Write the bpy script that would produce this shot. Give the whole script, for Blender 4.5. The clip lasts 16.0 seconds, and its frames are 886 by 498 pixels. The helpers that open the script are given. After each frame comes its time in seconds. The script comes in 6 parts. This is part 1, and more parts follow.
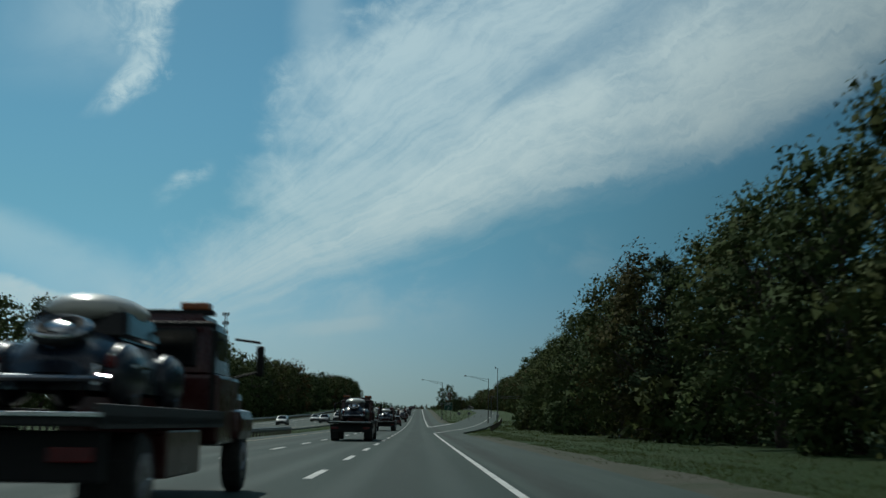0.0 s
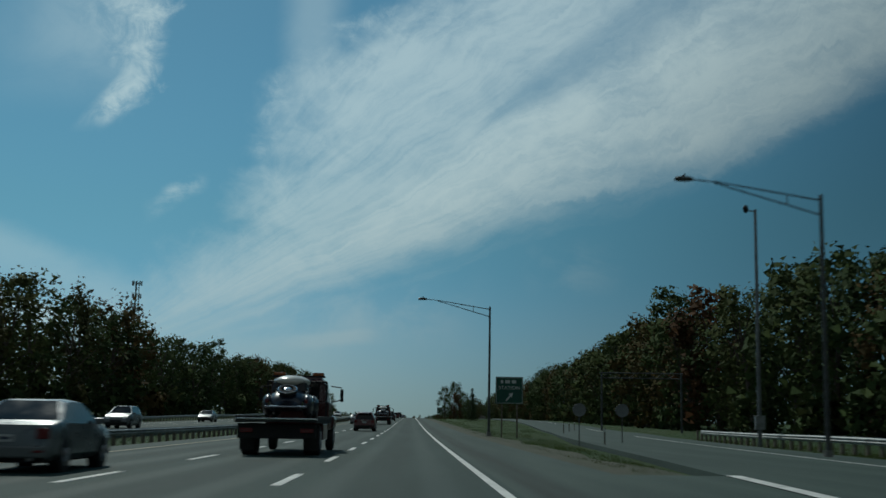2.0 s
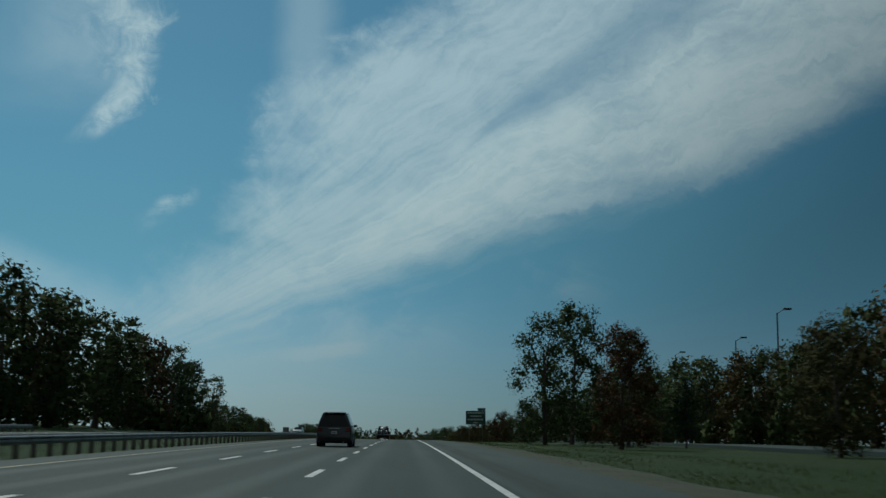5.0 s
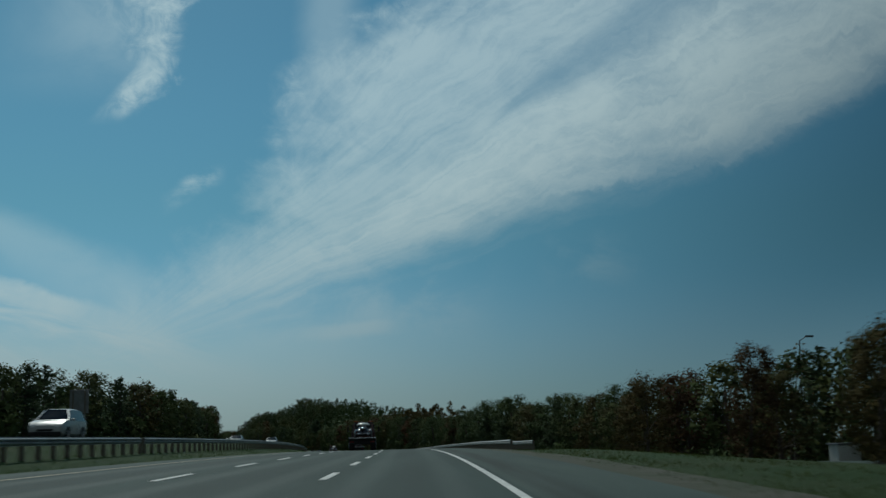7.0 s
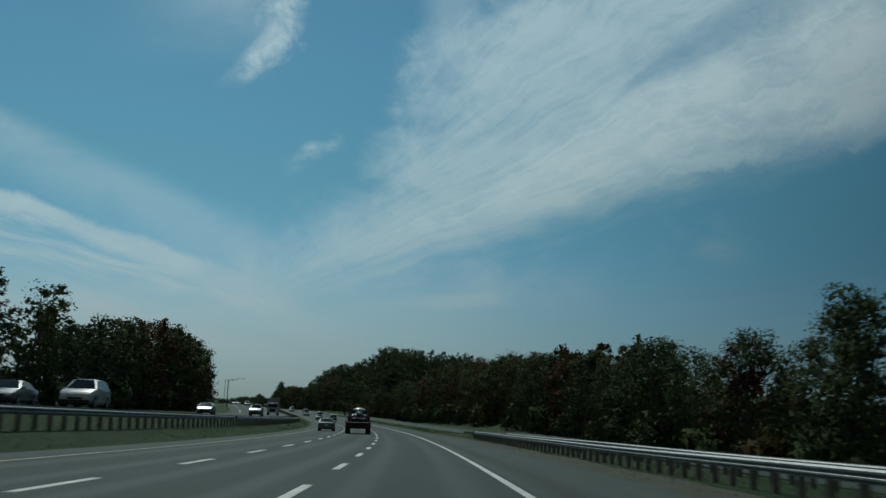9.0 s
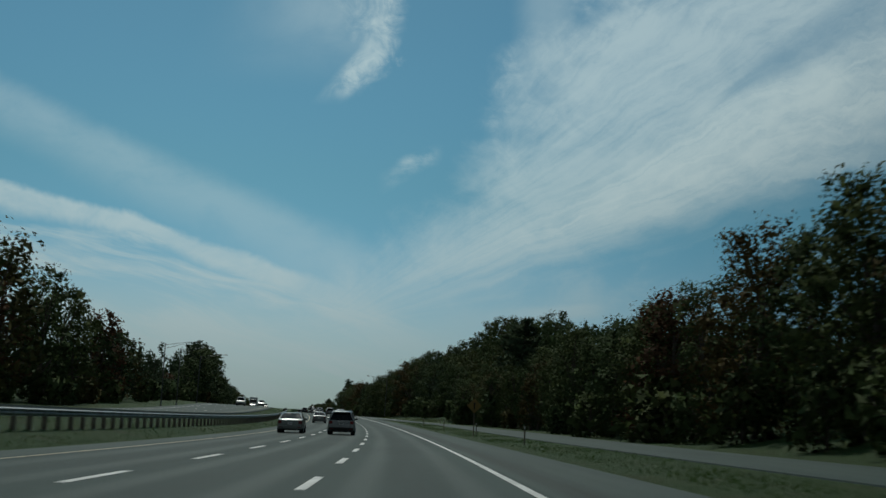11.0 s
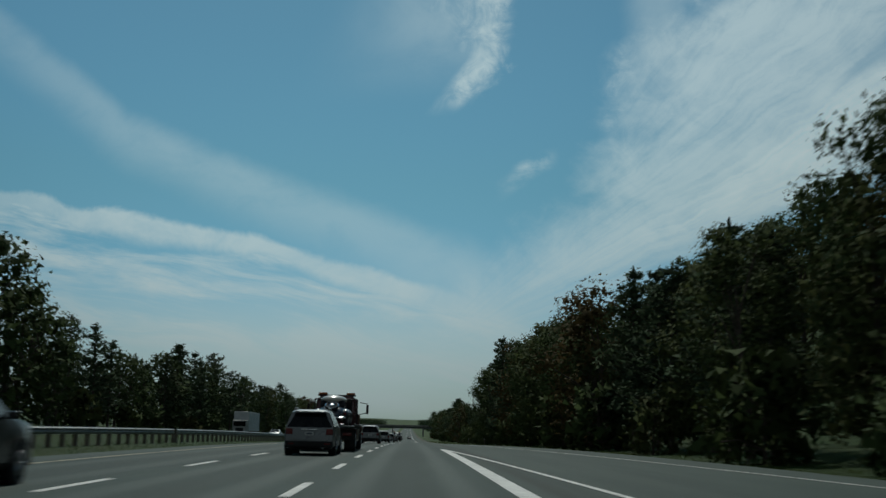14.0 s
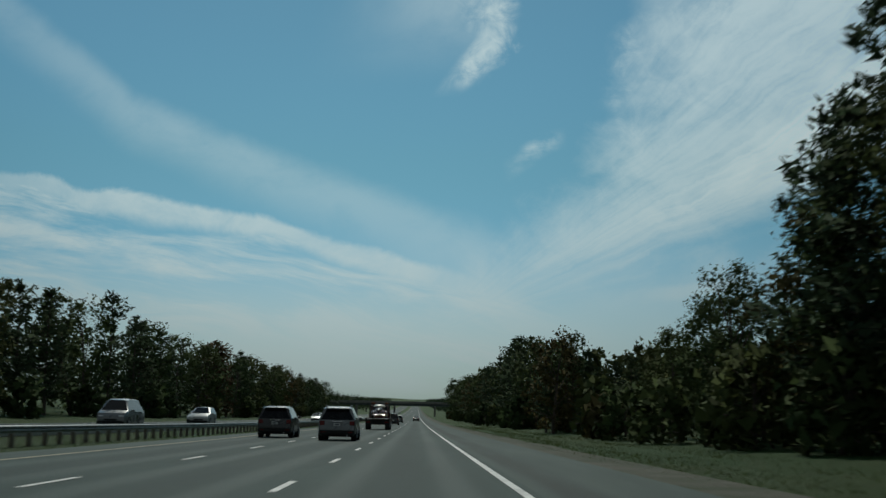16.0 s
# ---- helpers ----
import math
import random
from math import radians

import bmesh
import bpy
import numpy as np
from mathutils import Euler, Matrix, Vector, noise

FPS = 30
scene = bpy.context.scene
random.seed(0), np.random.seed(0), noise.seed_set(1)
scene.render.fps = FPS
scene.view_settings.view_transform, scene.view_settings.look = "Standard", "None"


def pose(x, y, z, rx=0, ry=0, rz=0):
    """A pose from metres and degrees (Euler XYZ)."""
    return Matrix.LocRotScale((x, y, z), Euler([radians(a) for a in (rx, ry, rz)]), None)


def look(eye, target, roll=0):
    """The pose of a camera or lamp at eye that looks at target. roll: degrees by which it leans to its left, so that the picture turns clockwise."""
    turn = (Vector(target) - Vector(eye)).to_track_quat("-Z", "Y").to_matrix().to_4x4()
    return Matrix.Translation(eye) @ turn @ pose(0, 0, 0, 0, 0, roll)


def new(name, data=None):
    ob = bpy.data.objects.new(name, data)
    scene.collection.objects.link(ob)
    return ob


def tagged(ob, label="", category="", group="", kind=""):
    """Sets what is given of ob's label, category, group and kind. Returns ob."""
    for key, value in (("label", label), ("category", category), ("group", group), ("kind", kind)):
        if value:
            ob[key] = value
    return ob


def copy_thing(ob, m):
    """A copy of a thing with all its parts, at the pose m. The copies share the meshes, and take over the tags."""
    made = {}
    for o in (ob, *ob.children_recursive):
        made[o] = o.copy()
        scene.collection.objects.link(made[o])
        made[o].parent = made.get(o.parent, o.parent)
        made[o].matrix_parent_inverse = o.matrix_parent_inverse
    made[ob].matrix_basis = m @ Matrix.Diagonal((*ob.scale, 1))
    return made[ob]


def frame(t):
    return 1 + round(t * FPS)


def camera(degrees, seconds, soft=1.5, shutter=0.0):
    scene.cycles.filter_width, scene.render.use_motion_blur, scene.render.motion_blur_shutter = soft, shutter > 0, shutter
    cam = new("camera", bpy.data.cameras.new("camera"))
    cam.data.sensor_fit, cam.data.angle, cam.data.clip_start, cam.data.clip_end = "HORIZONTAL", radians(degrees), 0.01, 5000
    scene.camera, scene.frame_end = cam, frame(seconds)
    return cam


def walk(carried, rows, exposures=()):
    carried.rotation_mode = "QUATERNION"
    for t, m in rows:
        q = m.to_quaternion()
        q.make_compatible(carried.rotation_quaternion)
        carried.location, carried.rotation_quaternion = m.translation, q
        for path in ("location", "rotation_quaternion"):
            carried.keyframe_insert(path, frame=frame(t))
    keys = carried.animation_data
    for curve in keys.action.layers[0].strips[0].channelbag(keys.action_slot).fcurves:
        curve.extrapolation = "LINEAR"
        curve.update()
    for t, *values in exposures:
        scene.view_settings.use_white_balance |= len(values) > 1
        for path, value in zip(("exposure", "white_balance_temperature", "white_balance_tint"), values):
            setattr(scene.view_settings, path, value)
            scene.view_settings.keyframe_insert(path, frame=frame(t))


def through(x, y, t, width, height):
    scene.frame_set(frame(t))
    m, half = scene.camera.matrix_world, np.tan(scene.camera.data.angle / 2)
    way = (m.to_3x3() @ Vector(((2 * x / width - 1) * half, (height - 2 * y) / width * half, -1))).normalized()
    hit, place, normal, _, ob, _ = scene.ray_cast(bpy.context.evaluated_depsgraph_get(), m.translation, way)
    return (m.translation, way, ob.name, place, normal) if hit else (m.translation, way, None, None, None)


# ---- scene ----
# ---- plan: a three-lane motorway carriageway described by distance s along it, offset u to the right, height z ----
K = 0.30  # world units for each metre of the plan: the drive is long and fast, so the whole place is kept small in proportion

TRAVEL = [(-5, -600), (0, 0), (.5, 53.3), (1.5, 176.3), (2, 234.8), (2.5, 295.2), (3, 356.5), (3.5, 415.6), (6, 715), (6.5, 775.5), (7, 838.4), (8, 959.6), (8.5, 1018), (9, 1079.6),
          (11.5, 1382.5), (12, 1446), (12.5, 1505.7), (13.5, 1627), (14.5, 1748.6), (15, 1806), (15.5, 1861.5), (16, 1919.7), (60, 7000)]
GRADE = [(-600, 0.0), (0, .3), (113, .5), (234, 1.0), (355, 1.45), (415, 1.6), (595, 1.5), (715, 1.15), (838, .45), (900, -.2), (960, -.7),
         (1020, -1.1), (1080, -1.2), (1237, -1.0), (1382, -.7), (1506, -.15), (1590, -.2), (1688, -.7), (1748, -1.1), (1806, -1.5),
         (1920, -1.45), (2380, -1.0), (4700, 0)]
BANK = [(-600, 0), (814, 0), (911, 2.0), (1481, 2.0), (1603, 0), (7000, 0)]
HEADING = [(-600, 0), (826, 0), (875, .55), (1578, 16.45), (1627, 17), (7000, 17)]


def table(rows, at):
    xs, ys = zip(*rows)
    return np.interp(at, xs, ys)


STEP, START, COUNT = 5.0, -600.0, 1400
_s = START + STEP * np.arange(COUNT)


def softly(values):
    return np.convolve(np.pad(values, 6, mode="edge"), np.ones(13) / 13, "valid")


_head, _grade, _bank = (softly(np.radians(table(rows, _s))) for rows in (HEADING, GRADE, BANK))


def summed(rate):
    total = np.concatenate([[0], np.cumsum((rate[1:] + rate[:-1]) / 2)]) * STEP
    return total - total[int(-START / STEP)]


_px = summed(-np.sin(_head) * np.cos(_grade))
_py = summed(np.cos(_head) * np.cos(_grade))
_pz = summed(np.sin(_grade))


def road_frame(s):
    """Arrays for distances s: place, right, ahead, up, in metres of the plan."""
    s = np.atleast_1d(np.asarray(s, float))
    h, g, b = (np.interp(s, _s, a) for a in (_head, _grade, _bank))
    ahead = np.stack([-np.sin(h) * np.cos(g), np.cos(h) * np.cos(g), np.sin(g)], -1)
    level = np.stack([np.cos(h), np.sin(h), 0 * h], -1)
    above = np.cross(level, ahead)
    cb, sb = np.cos(b)[:, None], np.sin(b)[:, None]
    place = np.stack([np.interp(s, _s, a) for a in (_px, _py, _pz)], -1)
    return place, cb * level + sb * above, ahead, cb * above - sb * level


def on_road(s, u, z=0.0):
    """Points of the plan, in metres."""
    place, right, ahead, up = road_frame(s)
    u, z = np.broadcast_to(u, place.shape[:1]), np.broadcast_to(z, place.shape[:1])
    return place + u[:, None] * right + z[:, None] * up


def stand(s, u, z=0.0, turn=0.0, tilt=True):
    """The pose of a thing at the plan's s, u, z: its y axis along the road, turned left by turn degrees."""
    place, right, ahead, up = road_frame(s)
    p = (place[0] + u * right[0] + z * up[0]) * K
    if tilt:
        m = Matrix((right[0], ahead[0], up[0])).transposed().to_4x4()
    else:
        m = Matrix.Rotation(float(np.interp(s, _s, _head)), 4, "Z")
    return Matrix.Translation(p) @ m @ pose(0, 0, 0, 0, 0, turn)


# ---- the camera: fixed behind the windscreen of a car in the right-hand lane ----
EYE_HEIGHT = 1.075
# seconds, offset in the lane, yaw, pitch, roll against the road
MOUNT = [(0, .32, -1.05, 8.43, .77), (.5, .12, -1.18, 8.43, 1.5), (1, .1, -1.45, 8.42, 1.3), (1.5, .09, -1.78, 8.40, 1.14),
         (2, .42, -1.42, 8.40, .9), (2.5, .51, -1.25, 8.45, 1.14), (3, .18, -1.1, 8.42, .85), (3.5, -.10, -1.64, 8.52, 1.04),
         (4.3, 0, -1.7, 8.53, 1.0), (5.2, .2, -1.8, 8.55, .9), (6, .34, -1.97, 8.56, .84), (6.5, .35, -1.3, 8.5, .8), (7, .32, -.85, 8.51, .11), (7.5, -.05, -1.1, 8.56, 1.4),
         (8, -.37, -2.08, 8.66, 1.62), (8.5, -.15, -1.55, 8.48, 1.6), (9, .08, -.6, 8.56, 2.02), (9.8, 0, -.9, 8.52, 1.95), (10.6, -.15, -1.2, 8.48, 1.85), (11.5, -.34, -1.49, 8.45, 1.78),
         (12, -.32, -1.9, 8.38, 1.25), (12.5, -.37, -2.07, 8.37, 1.36), (13, -.36, -1.88, 8.4, 1.4), (13.5, -.30, -1.88, 8.42, 1.41),
         (14, 0, -1.42, 8.46, 1.25), (14.5, .07, -1.07, 8.48, 1.53), (15, -.03, -1.52, 8.52, 1.71), (15.5, .22, -1.1, 8.27, .95),
         (16, .26, -1.09, 8.26, 1.18)]
cam = camera(40.9, 16.0, soft=1.5, shutter=0.12)
ROWS = []
for t, off, yaw, pitch, roll in MOUNT:
    ROWS.append((t, stand(float(table(TRAVEL, t)), off, EYE_HEIGHT) @ pose(0, 0, 0, 0, 0, yaw) @ pose(0, 0, 0, 90 + pitch) @ pose(0, 0, 0, 0, 0, roll)))
walk(cam, ROWS, [(0, -0.98, 6050, 0.5), (1.5, -1.12, 5950, -0.5), (9, -1.25, 5850, -1.0), (11.5, -1.18, 6150, 2.0), (14.5, -1.18, 6150, 2.5), (16, -1.05, 6250, 3.0)])

# ---- sky, sun ----
SUN_AZ, SUN_EL = 20.0, 42.0  # degrees to the left of the first heading, and up


class Nodes:
    """Short hand for node trees."""

    def __init__(self, tree):
        self.tree = tree
        tree.nodes.clear()

    def add(self, kind, **values):
        node = self.tree.nodes.new(kind)
        for key, value in values.items():
            if key == "operation":
                node.operation = value
            elif key == "blend":
                node.blend_type = value
            elif key == "data":
                node.data_type = value
        return node

    def plug(self, value, socket):
        if isinstance(value, (int, float)):
            socket.default_value = value
        elif isinstance(value, tuple):
            socket.default_value = (*value, 1.0) if len(value) == 3 and socket.type == "RGBA" else value
        else:
            self.tree.links.new(value, socket)

    def math(self, op, a, b=0.0, c=0.0, clamp=False):
        node = self.add("ShaderNodeMath", operation=op)
        node.use_clamp = clamp
        for value, socket in zip((a, b, c), node.inputs):
            self.plug(value, socket)
        return node.outputs[0]

    def mix(self, fac, a, b, blend="MIX"):
        node = self.add("ShaderNodeMix", data="RGBA", blend=blend)
        self.plug(fac, node.inputs[0])
        self.plug(a, node.inputs[6])
        self.plug(b, node.inputs[7])
        return node.outputs[2]

    def ramp(self, value, low, high, to0=0.0, to1=1.0):
        node = self.add("ShaderNodeMapRange")
        node.interpolation_type = "SMOOTHSTEP"
        for v, socket in zip((value, low, high, to0, to1), node.inputs):
            self.plug(v, socket)
        return node.outputs[0]

    def noise(self, vector, scale, detail=4.0, rough=0.55, warp=0.0):
        node = self.add("ShaderNodeTexNoise")
        self.plug(vector, node.inputs["Vector"])
        for name, value in (("Scale", scale), ("Detail", detail), ("Roughness", rough), ("Distortion", warp)):
            node.inputs[name].default_value = value
        return node.outputs["Fac"]

    def xyz(self, x, y, z=0.0):
        node = self.add("ShaderNodeCombineXYZ")
        for value, socket in zip((x, y, z), node.inputs):
            self.plug(value, socket)
        return node.outputs[0]

    def split(self, vector):
        node = self.add("ShaderNodeSeparateXYZ")
        self.plug(vector, node.inputs[0])
        return node.outputs


world = bpy.data.worlds.new("sky")
world.use_nodes = True
scene.world = world
n = Nodes(world.node_tree)
sky = n.add("ShaderNodeTexSky")
sky.sky_type, sky.sun_disc = "NISHITA", False
sky.sun_elevation, sky.sun_rotation = radians(SUN_EL), radians(-SUN_AZ)
sky.air_density, sky.dust_density, sky.ozone_density = 1.0, 0.3, 3.0
way = n.add("ShaderNodeTexCoord").outputs["Generated"]
dx, dy, dz = n.split(way)
ahead_part = n.math("MAXIMUM", dy, 0.02)
cx, cz = n.math("DIVIDE", dx, ahead_part), n.math("DIVIDE", dz, ahead_part)
# the cirrus fans out from one low point of the sky
fx, fz = n.math("ADD", cx, 0.300), n.math("SUBTRACT", cz, 0.048)
warp = n.math("SUBTRACT", n.noise(n.xyz(cx, cz, 1.0), 7.0, 6.0, 0.62, 0.3), 0.5)
reach = n.math("SQRT", n.math("ADD", n.math("MULTIPLY", fx, fx), n.math("ADD", n.math("MULTIPLY", fz, fz), 1e-5)))
angle = n.math("MULTIPLY", n.math("ARCTAN2", fz, fx), 57.2958)
angle = n.math("ADD", angle, n.math("MULTIPLY", warp, 9.0))
fibre = n.noise(n.xyz(n.math("MULTIPLY", reach, 5.0), n.math("MULTIPLY", angle, 0.26), 3.0), 1.0, 7.0, 0.62, 0.5)
curl = n.noise(n.xyz(n.math("MULTIPLY", cx, 1.0), n.math("MULTIPLY", cz, 1.5), 7.0), 13.0, 7.0, 0.62, 0.35)
broad = n.noise(n.xyz(cx, cz, 11.0), 4.5, 3.0, 0.5)


def window(value, a, b, c, d):
    """0 below a, 1 from b to c, 0 over d."""
    return n.math("MULTIPLY", n.ramp(value, a, b), n.ramp(value, d, c))


def gate(value, grain, low, high):
    return n.math("MULTIPLY", value, n.ramp(grain, low, high))


def times(*values):
    out = values[0]
    for v in values[1:]:
        out = n.math("MULTIPLY", out, v)
    return out


grain = n.math("ADD", n.math("MULTIPLY", fibre, 0.55), n.math("MULTIPLY", curl, 0.45))
# the great band to the upper right, between a straight lower side and a bent, curled left side, with a blue rift in it
over = lambda v, at: n.math("MAXIMUM", n.math("SUBTRACT", v, at), 0.0)
left_side = n.math("SUBTRACT", n.math("ADD", n.math("ADD", n.math("MULTIPLY", cz, 0.956), -0.3306), n.math("MULTIPLY", over(cz, 0.315), 1.15)), n.math("MULTIPLY", over(cz, 0.236), 0.756))
from_left = n.math("ADD", n.math("SUBTRACT", cx, left_side), n.math("ADD", n.math("MULTIPLY", warp, 0.13), n.math("MULTIPLY", n.math("SUBTRACT", curl, 0.16), 0.07)))
low_side = n.math("ADD", n.math("ADD", n.math("MULTIPLY", cx, 0.345), 0.1605), n.math("MULTIPLY", over(cx, 0.30), 0.25))
from_low = n.math("ADD", n.math("SUBTRACT", cz, low_side), n.math("ADD", n.math("MULTIPLY", warp, 0.045), n.math("MULTIPLY", n.math("SUBTRACT", fibre, 0.26), 0.05)))
rift = n.math("ADD", n.math("SUBTRACT", n.math("SUBTRACT", cz, 0.231), n.math("MULTIPLY", cx, 0.714)), n.math("MULTIPLY", warp, 0.05))
open_rift = n.math("DIVIDE", n.math("ABSOLUTE", rift), n.ramp(cx, 0.02, 0.22, 0.004, 0.040))
gap = n.math("MAXIMUM", n.ramp(open_rift, 0.1, 1.2, 0.58, 1.0), n.ramp(cx, 0.10, 0.04))
thick = n.ramp(rift, 0.02, -0.03, 0.72, 1.0)
thread = n.noise(n.xyz(n.math("MULTIPLY", reach, 9.0), n.math("MULTIPLY", angle, 0.75), 13.0), 1.0, 6.0, 0.65, 0.9)
fluff = n.noise(n.xyz(cx, cz, 17.0), 38.0, 5.0, 0.65, 0.8)
tissue = n.math("ADD", n.math("MULTIPLY", thread, 0.5), n.math("ADD", n.math("MULTIPLY", curl, 0.3), n.math("MULTIPLY", fluff, 0.2)))
main = times(n.ramp(n.math("ADD", from_left, n.math("MULTIPLY", n.math("SUBTRACT", fluff, 0.5), 0.05)), -0.030, 0.075), n.ramp(from_low, -0.012, 0.042), n.ramp(grain, 0.22, 0.56, 0.55, 1.0), n.ramp(tissue, 0.30, 0.60, 0.68, 1.0), gap, thick)
curls = times(window(from_left, -0.020, 0.012, 0.020, 0.085), n.ramp(cz, 0.18, 0.25), n.ramp(n.math("ADD", n.math("MULTIPLY", curl, 0.5), n.math("MULTIPLY", fluff, 0.5)), 0.38, 0.72), 0.55)
main = n.math("MAXIMUM", main, curls)
# the long arc and the streaks to the left
left_of = n.math("SUBTRACT", -0.24, cx)
bend = n.math("MAXIMUM", n.math("SUBTRACT", left_of, 0.22), 0.0)
arc_off = n.math("ADD", n.math("SUBTRACT", n.math("SUBTRACT", n.math("SUBTRACT", n.math("SUBTRACT", cz, 0.124), n.math("MULTIPLY", left_of, 0.36)), n.math("MULTIPLY", bend, 0.08)), n.math("MULTIPLY", n.math("MAXIMUM", n.math("SUBTRACT", left_of, 0.36), 0.0), 0.30)), n.math("MULTIPLY", warp, 0.035))
arc = times(window(arc_off, -0.055, -0.004, 0.000, 0.026), n.ramp(left_of, -0.03, 0.03), n.ramp(left_of, 0.60, 0.25, 0.45, 1.0), n.ramp(curl, 0.15, 0.6, 0.4, 1.0), 0.34)
strip_off = n.math("ADD", n.math("SUBTRACT", n.math("SUBTRACT", cz, 0.088), n.math("SUBTRACT", n.math("MULTIPLY", left_of, 0.265), n.math("MULTIPLY", bend, 0.09))), n.math("MULTIPLY", warp, 0.045))
strand_off = n.math("ADD", n.math("SUBTRACT", cz, n.math("SUBTRACT", n.math("MULTIPLY", left_of, 0.25), n.math("MULTIPLY", bend, 0.09))), n.math("MULTIPLY", n.noise(n.xyz(cx, n.math("MULTIPLY", cz, 3.0), 21.0), 5.0, 2.0, 0.5), 0.03))
strands = n.noise(n.xyz(n.math("MULTIPLY", cx, 6.0), n.math("MULTIPLY", strand_off, 40.0), 5.0), 1.0, 6.0, 0.62, 0.35)
rim = times(window(strip_off, -0.018, -0.003, 0.004, 0.012), n.ramp(left_of, -0.02, 0.08), n.ramp(left_of, 0.60, 0.34, 0.3, 1.0), n.ramp(curl, 0.2, 0.6, 0.45, 1.0), 0.85)
streaks = n.math("MAXIMUM", rim, n.math("MULTIPLY", gate(times(window(strip_off, -0.16, -0.09, -0.010, 0.010), n.ramp(cx, -0.12, -0.26)), strands, 0.36, 0.66), n.ramp(curl, 0.15, 0.65, 0.5, 1.0)))
low_haze = times(n.ramp(cz, 0.15, 0.02), n.ramp(cx, 0.16, -0.25, 0.45, 1.0), n.ramp(broad, 0.2, 0.7, 0.6, 1.0))
# the torn puff at the upper left: sharp on its right side, thinning out to the left
puff_side = n.math("SUBTRACT", n.math("ADD", n.math("MULTIPLY", cz, 0.70), -0.4411), n.math("MULTIPLY", over(cz, 0.314), 0.50))
in_puff = n.math("ADD", n.math("SUBTRACT", puff_side, cx), n.math("ADD", n.math("MULTIPLY", warp, 0.07), n.math("MULTIPLY", n.math("SUBTRACT", curl, 0.5), 0.05)))
body = times(n.ramp(n.math("ADD", in_puff, n.math("MULTIPLY", n.math("SUBTRACT", fluff, 0.5), 0.04)), -0.010, 0.026), n.ramp(n.math("DIVIDE", in_puff, n.ramp(cz, 0.27, 0.38, 0.034, 0.135)), 1.0, 0.2), n.ramp(n.math("ADD", cz, n.math("MULTIPLY", warp, 0.03)), 0.262, 0.290))
puff = n.math("MAXIMUM", times(body, n.ramp(n.math("ADD", n.math("MULTIPLY", curl, 0.55), n.math("MULTIPLY", fluff, 0.45)), 0.32, 0.62, 0.18, 1.0), 0.85), times(n.ramp(in_puff, 0.0, 0.02), n.ramp(in_puff, 0.20, 0.06), n.ramp(cz, 0.27, 0.36), n.ramp(curl, 0.2, 0.7, 0.3, 1.0), 0.42))
knot_x, knot_z = n.math("ADD", cx, 0.262), n.math("SUBTRACT", cz, 0.288)
knot_line = n.math("SUBTRACT", knot_x, n.math("MULTIPLY", knot_z, 0.75))
knot = times(window(knot_line, -0.022, -0.004, 0.004, 0.016), window(knot_z, -0.028, -0.008, 0.012, 0.04), n.ramp(fluff, 0.3, 0.65, 0.2, 1.0), 0.7)
wisp_x, wisp_z = n.math("ADD", cx, 0.200), n.math("SUBTRACT", cz, 0.206)
wisp_line = n.math("ADD", n.math("SUBTRACT", wisp_z, n.math("MULTIPLY", wisp_x, 0.5)), n.math("MULTIPLY", warp, 0.03))
wisp = times(window(wisp_x, -0.035, -0.002, 0.006, 0.026), window(wisp_line, -0.013, -0.002, 0.002, 0.013), n.ramp(curl, 0.34, 0.6), 0.75)
veil = times(window(n.math("ADD", cx, n.math("MULTIPLY", warp, 0.03)), -0.125, -0.092, -0.085, -0.055), n.ramp(cz, 0.25, 0.36), 0.30)
tail_line = n.math("ADD", n.math("SUBTRACT", n.math("SUBTRACT", cz, 0.088), n.math("MULTIPLY", n.math("ADD", cx, 0.06), 0.06)), n.math("MULTIPLY", warp, 0.02))
tail = times(window(tail_line, -0.010, -0.002, 0.002, 0.008), window(cx, -0.13, -0.07, -0.05, -0.02), 0.45)
mist = times(window(n.math("ADD", cz, n.math("MULTIPLY", warp, 0.05)), 0.06, 0.10, 0.125, 0.17), window(cx, -0.2, -0.13, -0.03, 0.08), n.ramp(curl, 0.35, 0.7), 0.4)
fleck = times(window(n.math("ADD", cx, n.math("MULTIPLY", warp, 0.08)), 0.08, 0.12, 0.13, 0.2), window(cz, 0.12, 0.145, 0.155, 0.185), n.ramp(curl, 0.4, 0.7), 0.25)
amount = main
for layer in (arc, streaks, low_haze, puff, knot, wisp, veil, tail, mist, fleck):
    amount = n.math("SUBTRACT", n.math("ADD", amount, layer), n.math("MULTIPLY", amount, layer))
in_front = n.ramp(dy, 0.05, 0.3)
# unseen cloud behind the view, added as fill light for camera-facing sides
fill_cloud = n.math("MULTIPLY", n.ramp(n.noise(way, 2.6, 5.0, 0.6, 0.5), 0.36, 0.62), n.math("SUBTRACT", 1.0, in_front))
amount = n.math("MULTIPLY", n.math("ADD", n.math("MULTIPLY", amount, in_front), fill_cloud), n.ramp(dz, -0.03, 0.01))
toward_sun = n.math("ADD", n.math("ADD", n.math("MULTIPLY", dx, -math.sin(radians(SUN_AZ)) * math.cos(radians(SUN_EL))), n.math("MULTIPLY", dy, math.cos(radians(SUN_AZ)) * math.cos(radians(SUN_EL)))), n.math("MULTIPLY", dz, math.sin(radians(SUN_EL))))
depth = n.ramp(toward_sun, 0.64, 0.90, 0.46, 1.14)  # deeper blue away from the sun
tint = n.mix(n.ramp(dz, 0.01, 0.20), (0.70, 1.05, 1.32), (0.60, 0.95, 0.90))  # bluer haze low down
